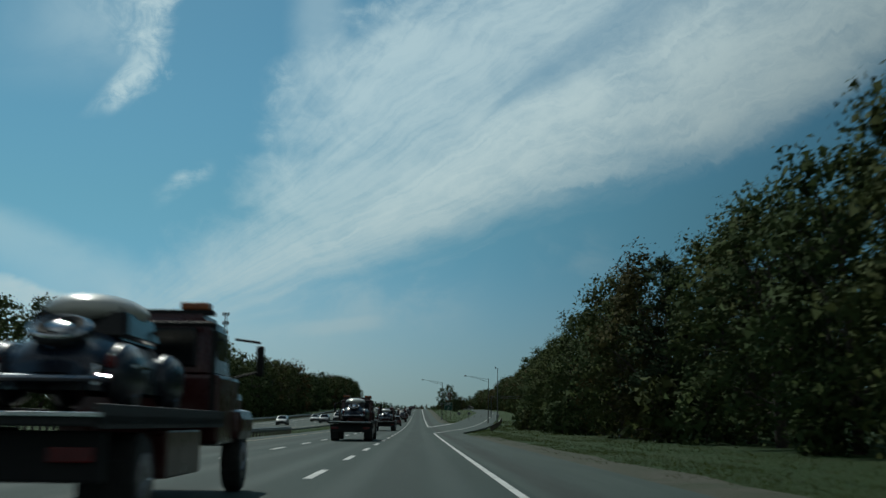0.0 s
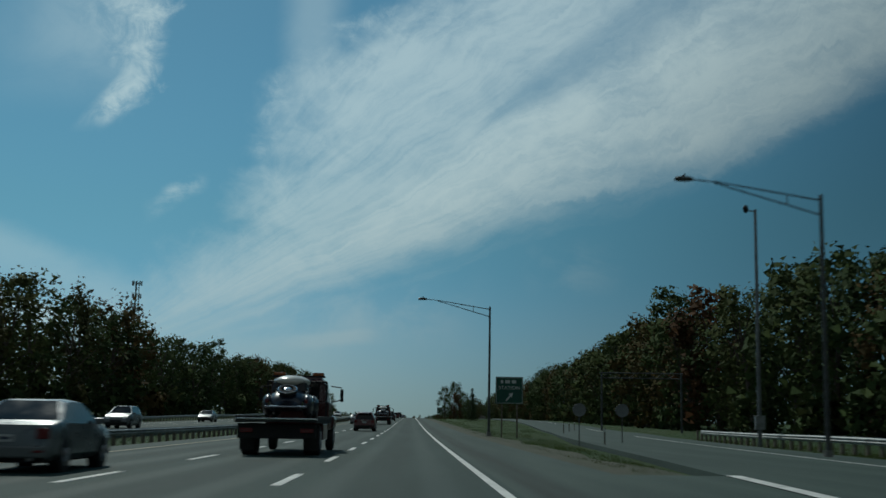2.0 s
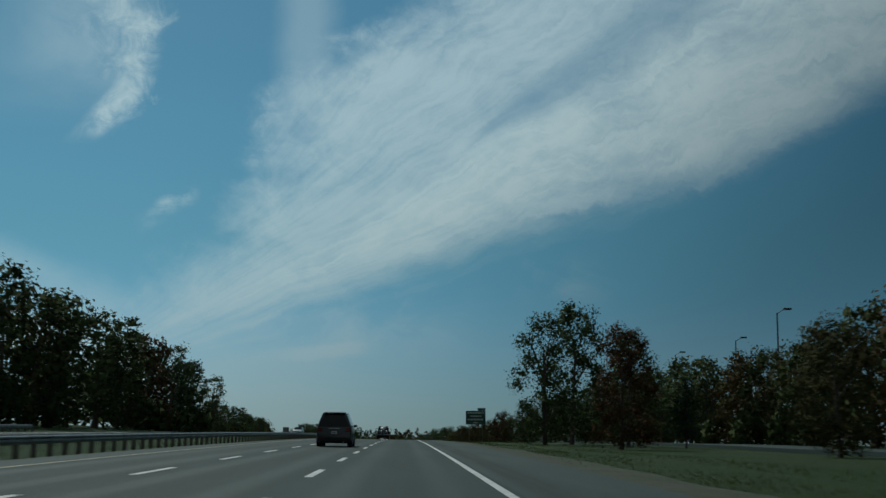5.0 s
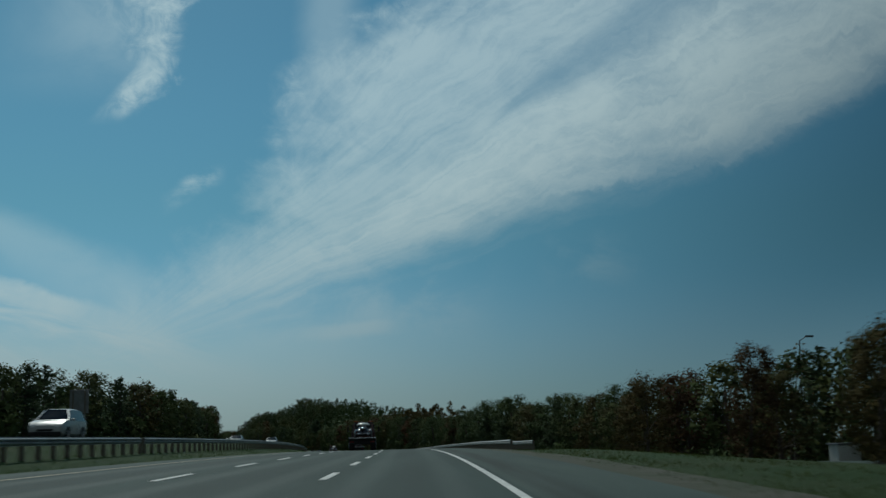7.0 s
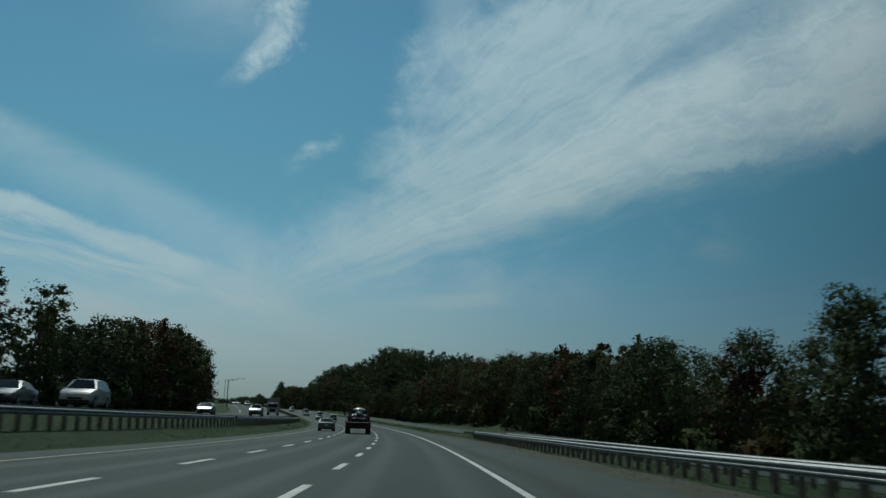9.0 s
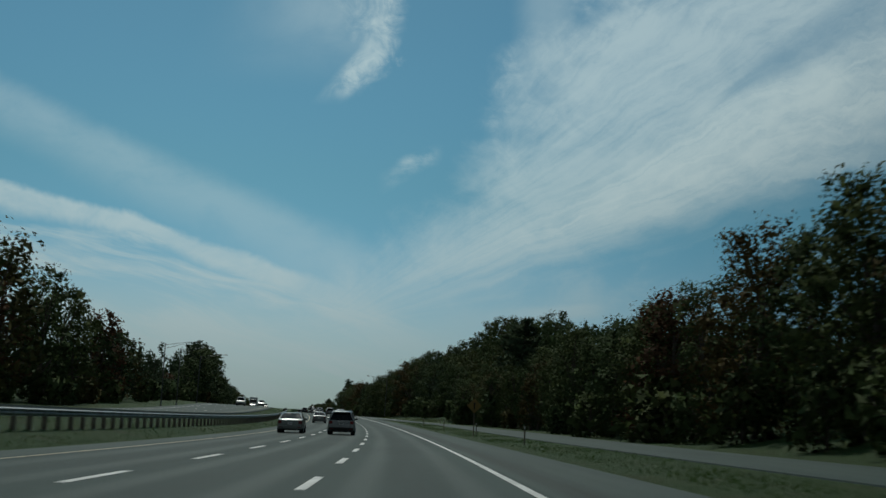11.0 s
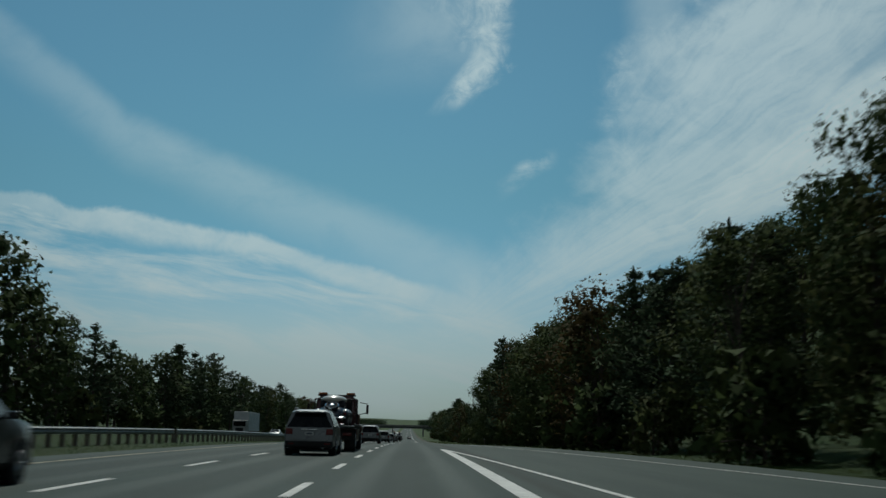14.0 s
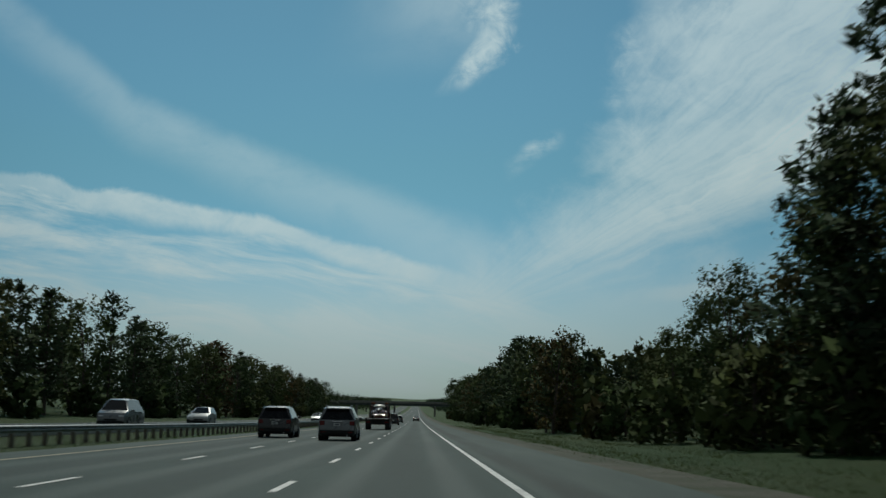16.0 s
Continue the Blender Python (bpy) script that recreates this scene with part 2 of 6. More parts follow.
tinted = n.mix(1.0, n.mix(1.0, sky.outputs[0], tint, "MULTIPLY"), n.xyz(depth, depth, depth), "MULTIPLY")
# the last colour is set for the added fill behind the view
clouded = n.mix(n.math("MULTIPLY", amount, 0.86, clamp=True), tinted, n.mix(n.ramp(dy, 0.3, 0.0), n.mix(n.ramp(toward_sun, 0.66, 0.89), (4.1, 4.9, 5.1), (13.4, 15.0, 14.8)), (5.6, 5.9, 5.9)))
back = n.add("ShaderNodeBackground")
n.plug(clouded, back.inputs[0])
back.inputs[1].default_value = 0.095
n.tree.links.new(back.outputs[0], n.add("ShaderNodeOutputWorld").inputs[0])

sun = new("sun", bpy.data.lights.new("sun", "SUN"))
sun.data.energy, sun.data.angle, sun.data.color = 3.7, radians(0.55), (1.0, 0.93, 0.82)
az, el = radians(SUN_AZ), radians(SUN_EL)
toward = Vector((-math.sin(az) * math.cos(el), math.cos(az) * math.cos(el), math.sin(el)))
sun.matrix_basis = look(toward * 100, (0, 0, 0))

# ---- materials ----
def material(name, rough=0.6, metal=0.0, colour=(0.5, 0.5, 0.5), spec=0.5):
    """A Principled material: its node helper, the shader and the material."""
    m = bpy.data.materials.new(name)
    m.use_nodes = True
    nodes = Nodes(m.node_tree)
    out, bsdf = nodes.add("ShaderNodeOutputMaterial"), nodes.add("ShaderNodeBsdfPrincipled")
    nodes.tree.links.new(bsdf.outputs[0], out.inputs[0])
    bsdf.inputs["Base Color"].default_value = (*colour, 1)
    bsdf.inputs["Roughness"].default_value, bsdf.inputs["Metallic"].default_value = rough, metal
    bsdf.inputs["Specular IOR Level"].default_value = spec
    return nodes, bsdf, m


def bump(nodes, bsdf, height, strength=0.3, distance=0.02):
    node = nodes.add("ShaderNodeBump")
    node.inputs["Strength"].default_value, node.inputs["Distance"].default_value = strength, distance
    nodes.plug(height, node.inputs["Height"])
    nodes.plug(node.outputs[0], bsdf.inputs["Normal"])


def coords(nodes, which="Object"):
    return nodes.add("ShaderNodeTexCoord").outputs[which]


def worn(name, colour, other, scale=3.0, rough=0.6, metal=0.0, grain=60.0, relief=0.15, spec=0.5):
    """Two tones in blotches and fine grain, with fine relief."""
    nodes, bsdf, m = material(name, rough, metal, colour, spec)
    at = coords(nodes)
    blot, fine = nodes.noise(at, scale, 5.0, 0.6, 0.3), nodes.noise(at, grain, 3.0, 0.6)
    mixed = nodes.mix(nodes.ramp(blot, 0.35, 0.68), colour, other)
    tone = nodes.math("ADD", 0.85, nodes.math("MULTIPLY", fine, 0.3))
    nodes.plug(nodes.mix(1.0, mixed, nodes.xyz(tone, tone, tone), "MULTIPLY"), bsdf.inputs["Base Color"])
    nodes.plug(nodes.ramp(blot, 0.2, 0.8, rough - 0.08, min(1.0, rough + 0.1)), bsdf.inputs["Roughness"])
    bump(nodes, bsdf, fine, relief, 0.01)
    return m


def asphalt_material(name, base, light, lanes=True, grime=False):
    """Asphalt with darker oil bands and polished wheel tracks along the lanes; its UV holds u and s in metres."""
    nodes, bsdf, m = material(name, 0.8, 0.0, base, 0.15)
    u, s, _ = nodes.split(coords(nodes, "UV"))
    at = nodes.xyz(u, s)
    fine = nodes.noise(at, 14.0, 4.0, 0.7)
    patch = nodes.noise(nodes.xyz(u, nodes.math("MULTIPLY", s, 0.06)), 0.8, 5.0, 0.6)
    slab = nodes.noise(nodes.xyz(nodes.math("MULTIPLY", u, 0.25), nodes.math("MULTIPLY", s, 0.012)), 1.0, 2.0)
    colour = nodes.mix(nodes.ramp(patch, 0.3, 0.75), base, light)
    if lanes:
        # middle of a lane darker, wheel tracks 0.9 m to each side lighter
        phase = nodes.math("ABSOLUTE", nodes.math("SUBTRACT", nodes.math("MODULO", nodes.math("ADD", u, 38.43), 3.66), 1.83))
        drip = nodes.ramp(phase, 0.95, 0.05, 0.0, 0.22)
        track = nodes.math("MULTIPLY", nodes.ramp(phase, 0.45, 0.85), nodes.ramp(phase, 1.45, 1.0))
        colour = nodes.mix(nodes.math("MULTIPLY", drip, nodes.ramp(patch, 0.2, 0.7, 0.5, 1.0)), colour, (0.022, 0.026, 0.027))
        colour = nodes.mix(nodes.math("MULTIPLY", track, 0.12), colour, light)
        nodes.plug(nodes.math("SUBTRACT", 0.8, nodes.math("MULTIPLY", track, 0.06)), bsdf.inputs["Roughness"])
    if grime:
        # a darker seam of sealant and dirt along the lane side
        streak = nodes.noise(nodes.xyz(nodes.math("MULTIPLY", u, 2.0), nodes.math("MULTIPLY", s, 0.05)), 1.0, 4.0, 0.6)
        dark = nodes.math("MULTIPLY", nodes.math("MULTIPLY", nodes.ramp(u, 2.25, 2.6), nodes.ramp(u, 3.5, 2.9)), nodes.ramp(streak, 0.3, 0.6, 0.3, 0.75))
        colour = nodes.mix(dark, colour, (0.020, 0.030, 0.027))
    tone = nodes.math("ADD", 0.7, nodes.math("ADD", nodes.math("MULTIPLY", fine, 0.3), nodes.math("MULTIPLY", slab, 0.3)))
    nodes.plug(nodes.mix(1.0, colour, nodes.xyz(tone, tone, tone), "MULTIPLY"), bsdf.inputs["Base Color"])
    bump(nodes, bsdf, fine, 0.35, 0.01)
    return m


def leaf_material(name, tones, through=0.3):
    """Leaves that differ from clump to clump and from tree to tree, letting a little light through."""
    m = bpy.data.materials.new(name)
    m.use_nodes = True
    nodes = Nodes(m.node_tree)
    out, bsdf = nodes.add("ShaderNodeOutputMaterial"), nodes.add("ShaderNodeBsdfPrincipled")
    island = nodes.add("ShaderNodeNewGeometry").outputs["Random Per Island"]
    tree = nodes.add("ShaderNodeObjectInfo").outputs["Random"]
    blend = nodes.math("ADD", nodes.math("MULTIPLY", island, 0.14), nodes.math("MULTIPLY", tree, 0.80))
    ramp = nodes.add("ShaderNodeValToRGB")
    while len(ramp.color_ramp.elements) < len(tones):
        ramp.color_ramp.elements.new(0.5)
    for i, (e, tone) in enumerate(zip(ramp.color_ramp.elements, tones)):
        e.position, e.color = i / (len(tones) - 1), (*tone, 1)
    nodes.plug(blend, ramp.inputs[0])
    fine = nodes.noise(coords(nodes), 5.0, 3.0, 0.6)
    tone = nodes.math("ADD", 0.75, nodes.math("MULTIPLY", fine, 0.5))
    colour = nodes.mix(1.0, ramp.outputs[0], nodes.xyz(tone, tone, tone), "MULTIPLY")
    nodes.plug(colour, bsdf.inputs["Base Color"])
    bsdf.inputs["Roughness"].default_value, bsdf.inputs["Specular IOR Level"].default_value = 0.85, 0.04
    lucent, both = nodes.add("ShaderNodeBsdfTranslucent"), nodes.add("ShaderNodeMixShader")
    nodes.plug(colour, lucent.inputs[0])
    both.inputs[0].default_value = through
    nodes.tree.links.new(bsdf.outputs[0], both.inputs[1])
    nodes.tree.links.new(lucent.outputs[0], both.inputs[2])
    nodes.tree.links.new(both.outputs[0], out.inputs[0])
    return m


def grass_material():
    nodes, bsdf, m = material("grass", 0.9, 0.0, (0.06, 0.08, 0.03), 0.2)
    at = coords(nodes)
    big, mid, fine = nodes.noise(at, 0.05, 4.0, 0.6), nodes.noise(at, 0.6, 4.0, 0.6), nodes.noise(at, 14.0, 4.0, 0.7)
    colour = nodes.mix(nodes.ramp(big, 0.35, 0.65), (0.027, 0.074, 0.012), (0.043, 0.078, 0.017))
    colour = nodes.mix(nodes.ramp(mid, 0.50, 0.82, 0.0, 0.50), colour, (0.060, 0.052, 0.024))
    tone = nodes.math("ADD", 0.45, nodes.math("MULTIPLY", fine, 1.1))
    nodes.plug(nodes.mix(1.0, colour, nodes.xyz(tone, tone, tone), "MULTIPLY"), bsdf.inputs["Base Color"])
    bump(nodes, bsdf, fine, 0.8, 0.08)
    return m


VERGE = worn("dry_verge", (0.050, 0.050, 0.028), (0.030, 0.044, 0.015), 0.5, 0.95, 0.0, 18.0, 0.6)
ASPHALT = asphalt_material("asphalt_lanes", (0.0255, 0.0500, 0.0450), (0.0370, 0.0670, 0.0600))
ASPHALT_PLAIN = asphalt_material("asphalt_shoulder", (0.039, 0.064, 0.056), (0.058, 0.088, 0.077), False)
ASPHALT_EDGE = asphalt_material("asphalt_hard_shoulder", (0.039, 0.064, 0.056), (0.058, 0.088, 0.077), False, True)
WHITE_LINE = worn("white_road_paint", (0.74, 0.75, 0.72), (0.52, 0.53, 0.51), 2.0, 0.7)
YELLOW_LINE = worn("yellow_road_paint", (0.36, 0.32, 0.18), (0.26, 0.24, 0.15), 2.0, 0.7)
GRASS = grass_material()
STEEL = worn("galvanised_steel", (0.28, 0.295, 0.295), (0.18, 0.19, 0.19), 2.0, 0.45, 0.5)
POST_WOOD = worn("weathered_post", (0.16, 0.14, 0.11), (0.10, 0.09, 0.07), 4.0, 0.85)
BARK = worn("bark", (0.09, 0.07, 0.055), (0.05, 0.042, 0.035), 5.0, 0.95)
LEAF_GREEN = leaf_material("green_leaves", [(0.046, 0.072, 0.030), (0.054, 0.080, 0.031), (0.062, 0.083, 0.031), (0.074, 0.082, 0.032)], 0.10)
LEAF_GOLD = leaf_material("golden_leaves", [(0.054, 0.062, 0.025), (0.066, 0.063, 0.025), (0.078, 0.062, 0.025), (0.076, 0.052, 0.024)], 0.10)
LEAF_RUST = leaf_material("rust_leaves", [(0.067, 0.050, 0.025), (0.084, 0.047, 0.025), (0.067, 0.044, 0.025), (0.077, 0.064, 0.027)], 0.10)
NEEDLE = leaf_material("pine_needles", [(0.039, 0.064, 0.036), (0.050, 0.077, 0.041), (0.059, 0.082, 0.042)], 0.10)

# ---- builders ----
def mesh_of(name, verts, faces, mat, uv=None, smooth=False, bent=None):
    me = bpy.data.meshes.new(name)
    me.from_pydata([tuple(map(float, v)) for v in verts], [], [tuple(f) for f in faces])
    if mat is not None:
        me.materials.append(mat)
    if uv is not None:
        layer = me.uv_layers.new(name="UVMap")
        loops = np.empty(len(me.loops), dtype=np.int32)
        me.loops.foreach_get("vertex_index", loops)
        layer.data.foreach_set("uv", np.asarray(uv, np.float32)[loops].ravel())
    if smooth:
        me.polygons.foreach_set("use_smooth", [True] * len(me.polygons))
    me.update()
    if bent is not None:
        me.normals_split_custom_set_from_vertices(bent)
    return me


def part(name, bm, mat, parent, label=""):
    """Links a bmesh, or mesh data, as one mesh object under a thing or a part."""
    if isinstance(bm, bmesh.types.BMesh):
        me = bpy.data.meshes.new(name)
        bm.to_mesh(me)
        bm.free()
        me.materials.append(mat)
    else:
        me = bm
    ob = new(name, me)
    ob.parent = parent
    if label:
        ob["label"] = label
    return ob


def thing(name, m, label, category, group="", kind=""):
    """An Empty at the base of a thing."""
    ob = new(name)
    ob.empty_display_size = 0.2
    ob.matrix_basis = m @ Matrix.Scale(K, 4)
    return tagged(ob, label, category, group, kind)


def setting(name, me, label, category, kind="structure"):
    ob = new(name, me)
    ob.scale = (K, K, K)
    return tagged(ob, label, category, "", kind)


def box(bm, x0, y0, z0, x1, y1, z1, bevel=0.0):
    made = bmesh.ops.create_cube(bm, size=1.0, matrix=Matrix.Translation(((x0 + x1) / 2, (y0 + y1) / 2, (z0 + z1) / 2)) @ Matrix.Diagonal((x1 - x0, y1 - y0, z1 - z0, 1)))
    if bevel:
        edges = {e for v in made["verts"] for e in v.link_edges}
        bmesh.ops.bevel(bm, geom=list(edges), offset=bevel, segments=2, affect="EDGES", profile=0.6)
    return bm


def tube(bm, a, b, r0, r1=None, sides=10):
    """A tapered round bar from a to b."""
    a, b, r1 = Vector(a), Vector(b), r0 if r1 is None else r1
    m = Matrix.Translation((a + b) / 2) @ (b - a).to_track_quat("Z", "Y").to_matrix().to_4x4()
    bmesh.ops.create_cone(bm, cap_ends=True, segments=sides, radius1=r0, radius2=r1, depth=(b - a).length, matrix=m)
    return bm


def as_value(f, s):
    return np.array([f(x) for x in s]) if callable(f) else np.full(len(s), float(f))


def strip(name, s0, s1, left, right, z, mat, step=5.0, across=1, skirt=0.0):
    """A band along the road between two offsets, its UV in metres; with a skirt, a slab with sides."""
    s = np.linspace(s0, s1, max(2, int(round((s1 - s0) / step)) + 1))
    l, r, zz = as_value(left, s), as_value(right, s), as_value(z, s)
    cols = []
    for i in range(across + 1):
        u = l + (r - l) * i / across
        cols.append((on_road(s, u, zz), np.stack([u, s], -1)))
    if skirt:
        cols.insert(0, (on_road(s, l - 0.05, zz - skirt), np.stack([l - 0.05, s], -1)))
        cols.append((on_road(s, r + 0.05, zz - skirt), np.stack([r + 0.05, s], -1)))
    c, k = len(cols), len(s)
    verts, uv = np.concatenate([a for a, _ in cols]), np.concatenate([b for _, b in cols])
    faces = [(j * k + i, (j + 1) * k + i, (j + 1) * k + i + 1, j * k + i + 1) for j in range(c - 1) for i in range(k - 1)]
    return mesh_of(name, verts, faces, mat, uv)


def line(rows):
    """Offset as a function of s, smoothly joined."""
    def at(s):
        i = 0
        while i < len(rows) - 2 and s > rows[i + 1][0]:
            i += 1
        (a, b), (c, d) = rows[i], rows[i + 1]
        f = min(1.0, max(0.0, (s - a) / (c - a)))
        return b + (d - b) * f
    return at


# ---- the carriageways ----
RAIL_LEFT = line([(-600, -12.4), (700, -12.4), (900, -13.6), (1500, -13.6), (1750, -14.0), (5000, -14.0)])
FAR_EDGE = line([(-600, -14.9), (600, -15.0), (900, -15.6), (1300, -15.6), (1500, -17.2), (1700, -17.2), (1900, -16.6), (5000, -16.6)])  # nearer edge of the other carriageway
FAR_WIDTH = 15.5
FAR_DROP = line([(-600, 0.0), (200, 0.05), (500, 0.25), (750, 0.4), (900, 1.0), (1050, 1.4), (1300, 1.4), (1500, 1.1), (1650, 0.8), (1850, 0.5), (2000, 0.15), (5000, 0.1)])
# the exit lane and ramp that leave to the right
RAMP_IN = line([(120, 5.3), (196, 1.95), (206, 2.9), (223, 4.4), (273, 8.5), (341, 13.2), (420, 19.0), (520, 25.5), (640, 28.0), (900, 29.0), (1000, 24.0), (1120, 19.0), (1250, 11.5)])
RAMP_OUT = line([(124, 1.93), (150, 4.2), (164, 5.6), (180, 7.0), (200, 8.9), (223, 10.8), (267, 14.2), (352, 20.6), (472, 29.5), (560, 34.0), (640, 35.5), (900, 36.0), (1000, 30.0), (1120, 25.0), (1250, 17.5)])
# the slip road that joins from the right further on: its asphalt, then its painted lines
JOIN_OUT = line([(1250, 18.0), (1440, 18.5), (1545, 16.2), (1600, 13.5), (1660, 12.6), (1710, 12.3), (1777, 11.0), (1829, 9.0), (1858, 7.0), (1900, 5.1)])
JOIN_IN = line([(1250, 11.2), (1525, 11.2), (1555, 8.0), (1574, 5.0)])
NOSE_LINE = line([(1545, 10.9), (1575, 7.0), (1590, 5.6), (1647, 4.8), (1689, 4.2), (1752, 2.1)])
MERGE_LINE = line([(1545, 15.0), (1594, 11.0), (1654, 10.6), (1710, 10.3), (1770, 7.1), (1827, 5.3), (1869, 3.7), (1920, 1.95)])


def ground_height(s, u):
    """Height of the soil over the road's plane."""
    far, drop = FAR_EDGE(s), FAR_DROP(s)
    z = -0.16
    if far < u < -11.0:
        f = (u + 11.0) / (far + 11.0)
        z += drop * f - 0.5 * f * (1 - f)
    elif far - FAR_WIDTH < u <= far:
        z += drop
    elif u <= far - FAR_WIDTH:
        z += drop + min(3.0, 0.05 * (far - FAR_WIDTH - u)) + 0.25 * noise.noise((u * 0.05, s * 0.02, 0))
    elif u > 5.2:
        rise = table([(-600, 0.03), (150, 0.03), (200, 0.0), (850, 0.0), (960, -0.16), (1190, -0.16), (1260, 0.0), (1300, 0.28), (1385, 0.28), (1425, 0.03), (1540, 0.03), (1570, 0.22), (1660, 0.22), (1760, 0.06), (5000, 0.05)], s)
        start = 12.0 if s < 1230 else 19.5 if s < 1560 else 14.0
        z += float(rise) * min(30.0, max(0.0, u - start)) + 0.12 * noise.noise((u * 0.08, s * 0.03, 4)) * min(1.0, (u - 5.2) / 6) * (0.0 if 1240 < s < 1905 and u < 20 else 1.0)
        hill = float(table([(-600, 0), (1630, 0), (1700, 7), (1760, 11), (1800, 15), (1900, 16), (1990, 6), (2060, 0), (5000, 0)], s))
        back = float(table([(-600, 0), (1400, 0), (1480, 3), (1560, 6), (1650, 11), (1700, 17), (1740, 23), (1800, 21), (1900, 17), (1990, 10), (2120, 5), (2250, 0), (5000, 0)], s))
        z += max(hill * max(0.0, min(1.0, (u - 30) / 16)), back * max(0.0, min(1.0, (u - 40) / 18))) * (1 if u < 120 else max(0, 1 - (u - 120) / 300))
        if 1240 < s < 1560:
            z += 0.10
        elif u < 12:
            z -= 0.02 * (u - 5.2)
    return z


def build_ground():
    us = np.array([-2600, -1400, -700, -350, -200, -120, -90, -70, -58, -50, -44, -40, -37, -34, -32.8, -31.6, -30.3, -24, -17.6, -17.1, -16.6, -16.0, -15.5, -15.0, -14.5, -13.6, -12.4, -11.15, -10.6, -5,
                   0, 4.9, 5.35, 6, 7, 8.5, 10, 11.5, 13, 15, 18, 21, 25, 30, 36, 42, 50, 60, 75, 95, 120, 200, 350, 700, 1400, 2300])
    s = np.concatenate([np.arange(-580, -60, 40), np.arange(-60, 2200, 8), np.arange(2200, 3400, 60), np.arange(3400, 6300, 300)]).astype(float)
    place, right, ahead, up = road_frame(s)
    verts = []
    for i, si in enumerate(s):
        level = right[i] * (1, 1, 0)
        level /= np.linalg.norm(level)
        for u in us:
            near = min(1.0, max(0.0, (160 - abs(u)) / 90))
            verts.append(place[i] + u * level + np.array([0, 0, right[i][2] * u * near]) + ground_height(si, float(u)) * np.array([0, 0, 1.0]))
    c = len(us)
    faces = [(i * c + j, i * c + j + 1, (i + 1) * c + j + 1, (i + 1) * c + j) for i in range(len(s) - 1) for j in range(c - 1)]
    return setting("ground", mesh_of("ground", verts, faces, GRASS, None, True), "mown roadside grass, green with dry brown patches", "ground")


build_ground()
road = setting("road", strip("road", -590, 4200, -9.4, 2.15, 0.0, ASPHALT, 5.0, 4, 0.14), "grey asphalt motorway with three lanes and wheel tracks", "road")
setting("shoulder", strip("shoulder", -590, 4200, 2.15, 5.05, -0.004, ASPHALT_EDGE, 5.0, 1, 0.14), "paler worn asphalt hard shoulder beside the lanes", "road")
setting("median_shoulder", strip("median_shoulder", -590, 4200, -10.9, -9.4, -0.004, ASPHALT_PLAIN, 5.0, 1, 0.14), "narrow paler asphalt shoulder along the median", "road")
opposite = setting("opposite_road", strip("opposite_road", -590, 4200, lambda s: FAR_EDGE(s) - FAR_WIDTH, FAR_EDGE, FAR_DROP, ASPHALT_PLAIN, 5.0, 2, 0.14), "pale asphalt carriageway for oncoming traffic", "road")
ramp = setting("exit_ramp", strip("exit_ramp", 62, 1250, lambda s: min(RAMP_IN(s), RAMP_OUT(s) - 0.1) if s > 196 else 5.0, lambda s: max(5.05, RAMP_OUT(s) + 2.6), lambda s: max(-0.008, ground_height(s, RAMP_IN(s)) + 0.16) if s < 640 else ground_height(s, RAMP_IN(s)) + 0.3, ASPHALT_PLAIN, 5.0, 2, 0.6), "pale asphalt exit ramp curving away from the motorway", "road")
gore_slab = setting("gore", strip("gore", 196, 262, 5.0, lambda s: max(5.05, RAMP_IN(s)), -0.010, ASPHALT_PLAIN, 3.0, 2, 0.14), "wedge of asphalt between the lanes and the exit ramp", "road")
joining = setting("entry_ramp", strip("entry_ramp", 1250, 1900, lambda s: max(5.0, JOIN_IN(s)), lambda s: max(5.1, JOIN_OUT(s)), -0.008, ASPHALT_PLAIN, 5.0, 2, 0.14), "pale asphalt slip road joining the motorway", "road")


for a, b in ((-590, 118), (262, 1548), (1905, 4200)):
    setting("verge", strip("verge", a, b, 5.12, lambda s: 7.3 + 0.6 * noise.noise((s * 0.11, 0, 0)) + 0.2 * noise.noise((s * 0.6, 3, 0)), -0.12, VERGE, 2.5 if b < 2000 else 10, 1, 0.2), "strip of dry brown grass and grit beside the asphalt", "verge")
setting("median_verge", strip("median_verge", -590, 4200, lambda s: -11.7 + 0.25 * noise.noise((s * 0.13, 7, 0)), -10.97, -0.12, VERGE, 3.0, 1, 0.2), "strip of dry brown grass along the median", "verge")


def painted(name, s0, s1, off, width, mat, label, parent, z=0.006, step=4.0):
    ob = part(name, strip(name, s0, s1, lambda s: (off(s) if callable(off) else off) - width / 2, lambda s: (off(s) if callable(off) else off) + width / 2, z, mat, step), mat, parent, label)
    return ob


EDGE = 1.93
painted("edge_line", -590, 124, EDGE, 0.15, WHITE_LINE, "white edge line", road)
painted("edge_line", 196, 1560, EDGE, 0.17, WHITE_LINE, "white edge line", road)
painted("edge_line", 1560, 1756, EDGE, 0.36, WHITE_LINE, "broad white edge line", road)
painted("edge_line", 1921, 4200, EDGE, 0.15, WHITE_LINE, "white edge line", road)
painted("median_line", -590, 4200, -9.15, 0.15, YELLOW_LINE, "yellow edge line", road)
painted("gore_line", 196, 262, lambda s: RAMP_IN(s) + 0.15, 0.34, WHITE_LINE, "broad white gore line", ramp, 0.008, 2.0)
painted("gore_nose", 195.5, 201, lambda s: EDGE + 0.2, 0.62, WHITE_LINE, "white nose of the gore", ramp, 0.010, 2.0)
painted("ramp_line", 124, 640, RAMP_OUT, 0.15, WHITE_LINE, "white edge line of the ramp", ramp, 0.008, 3.0)
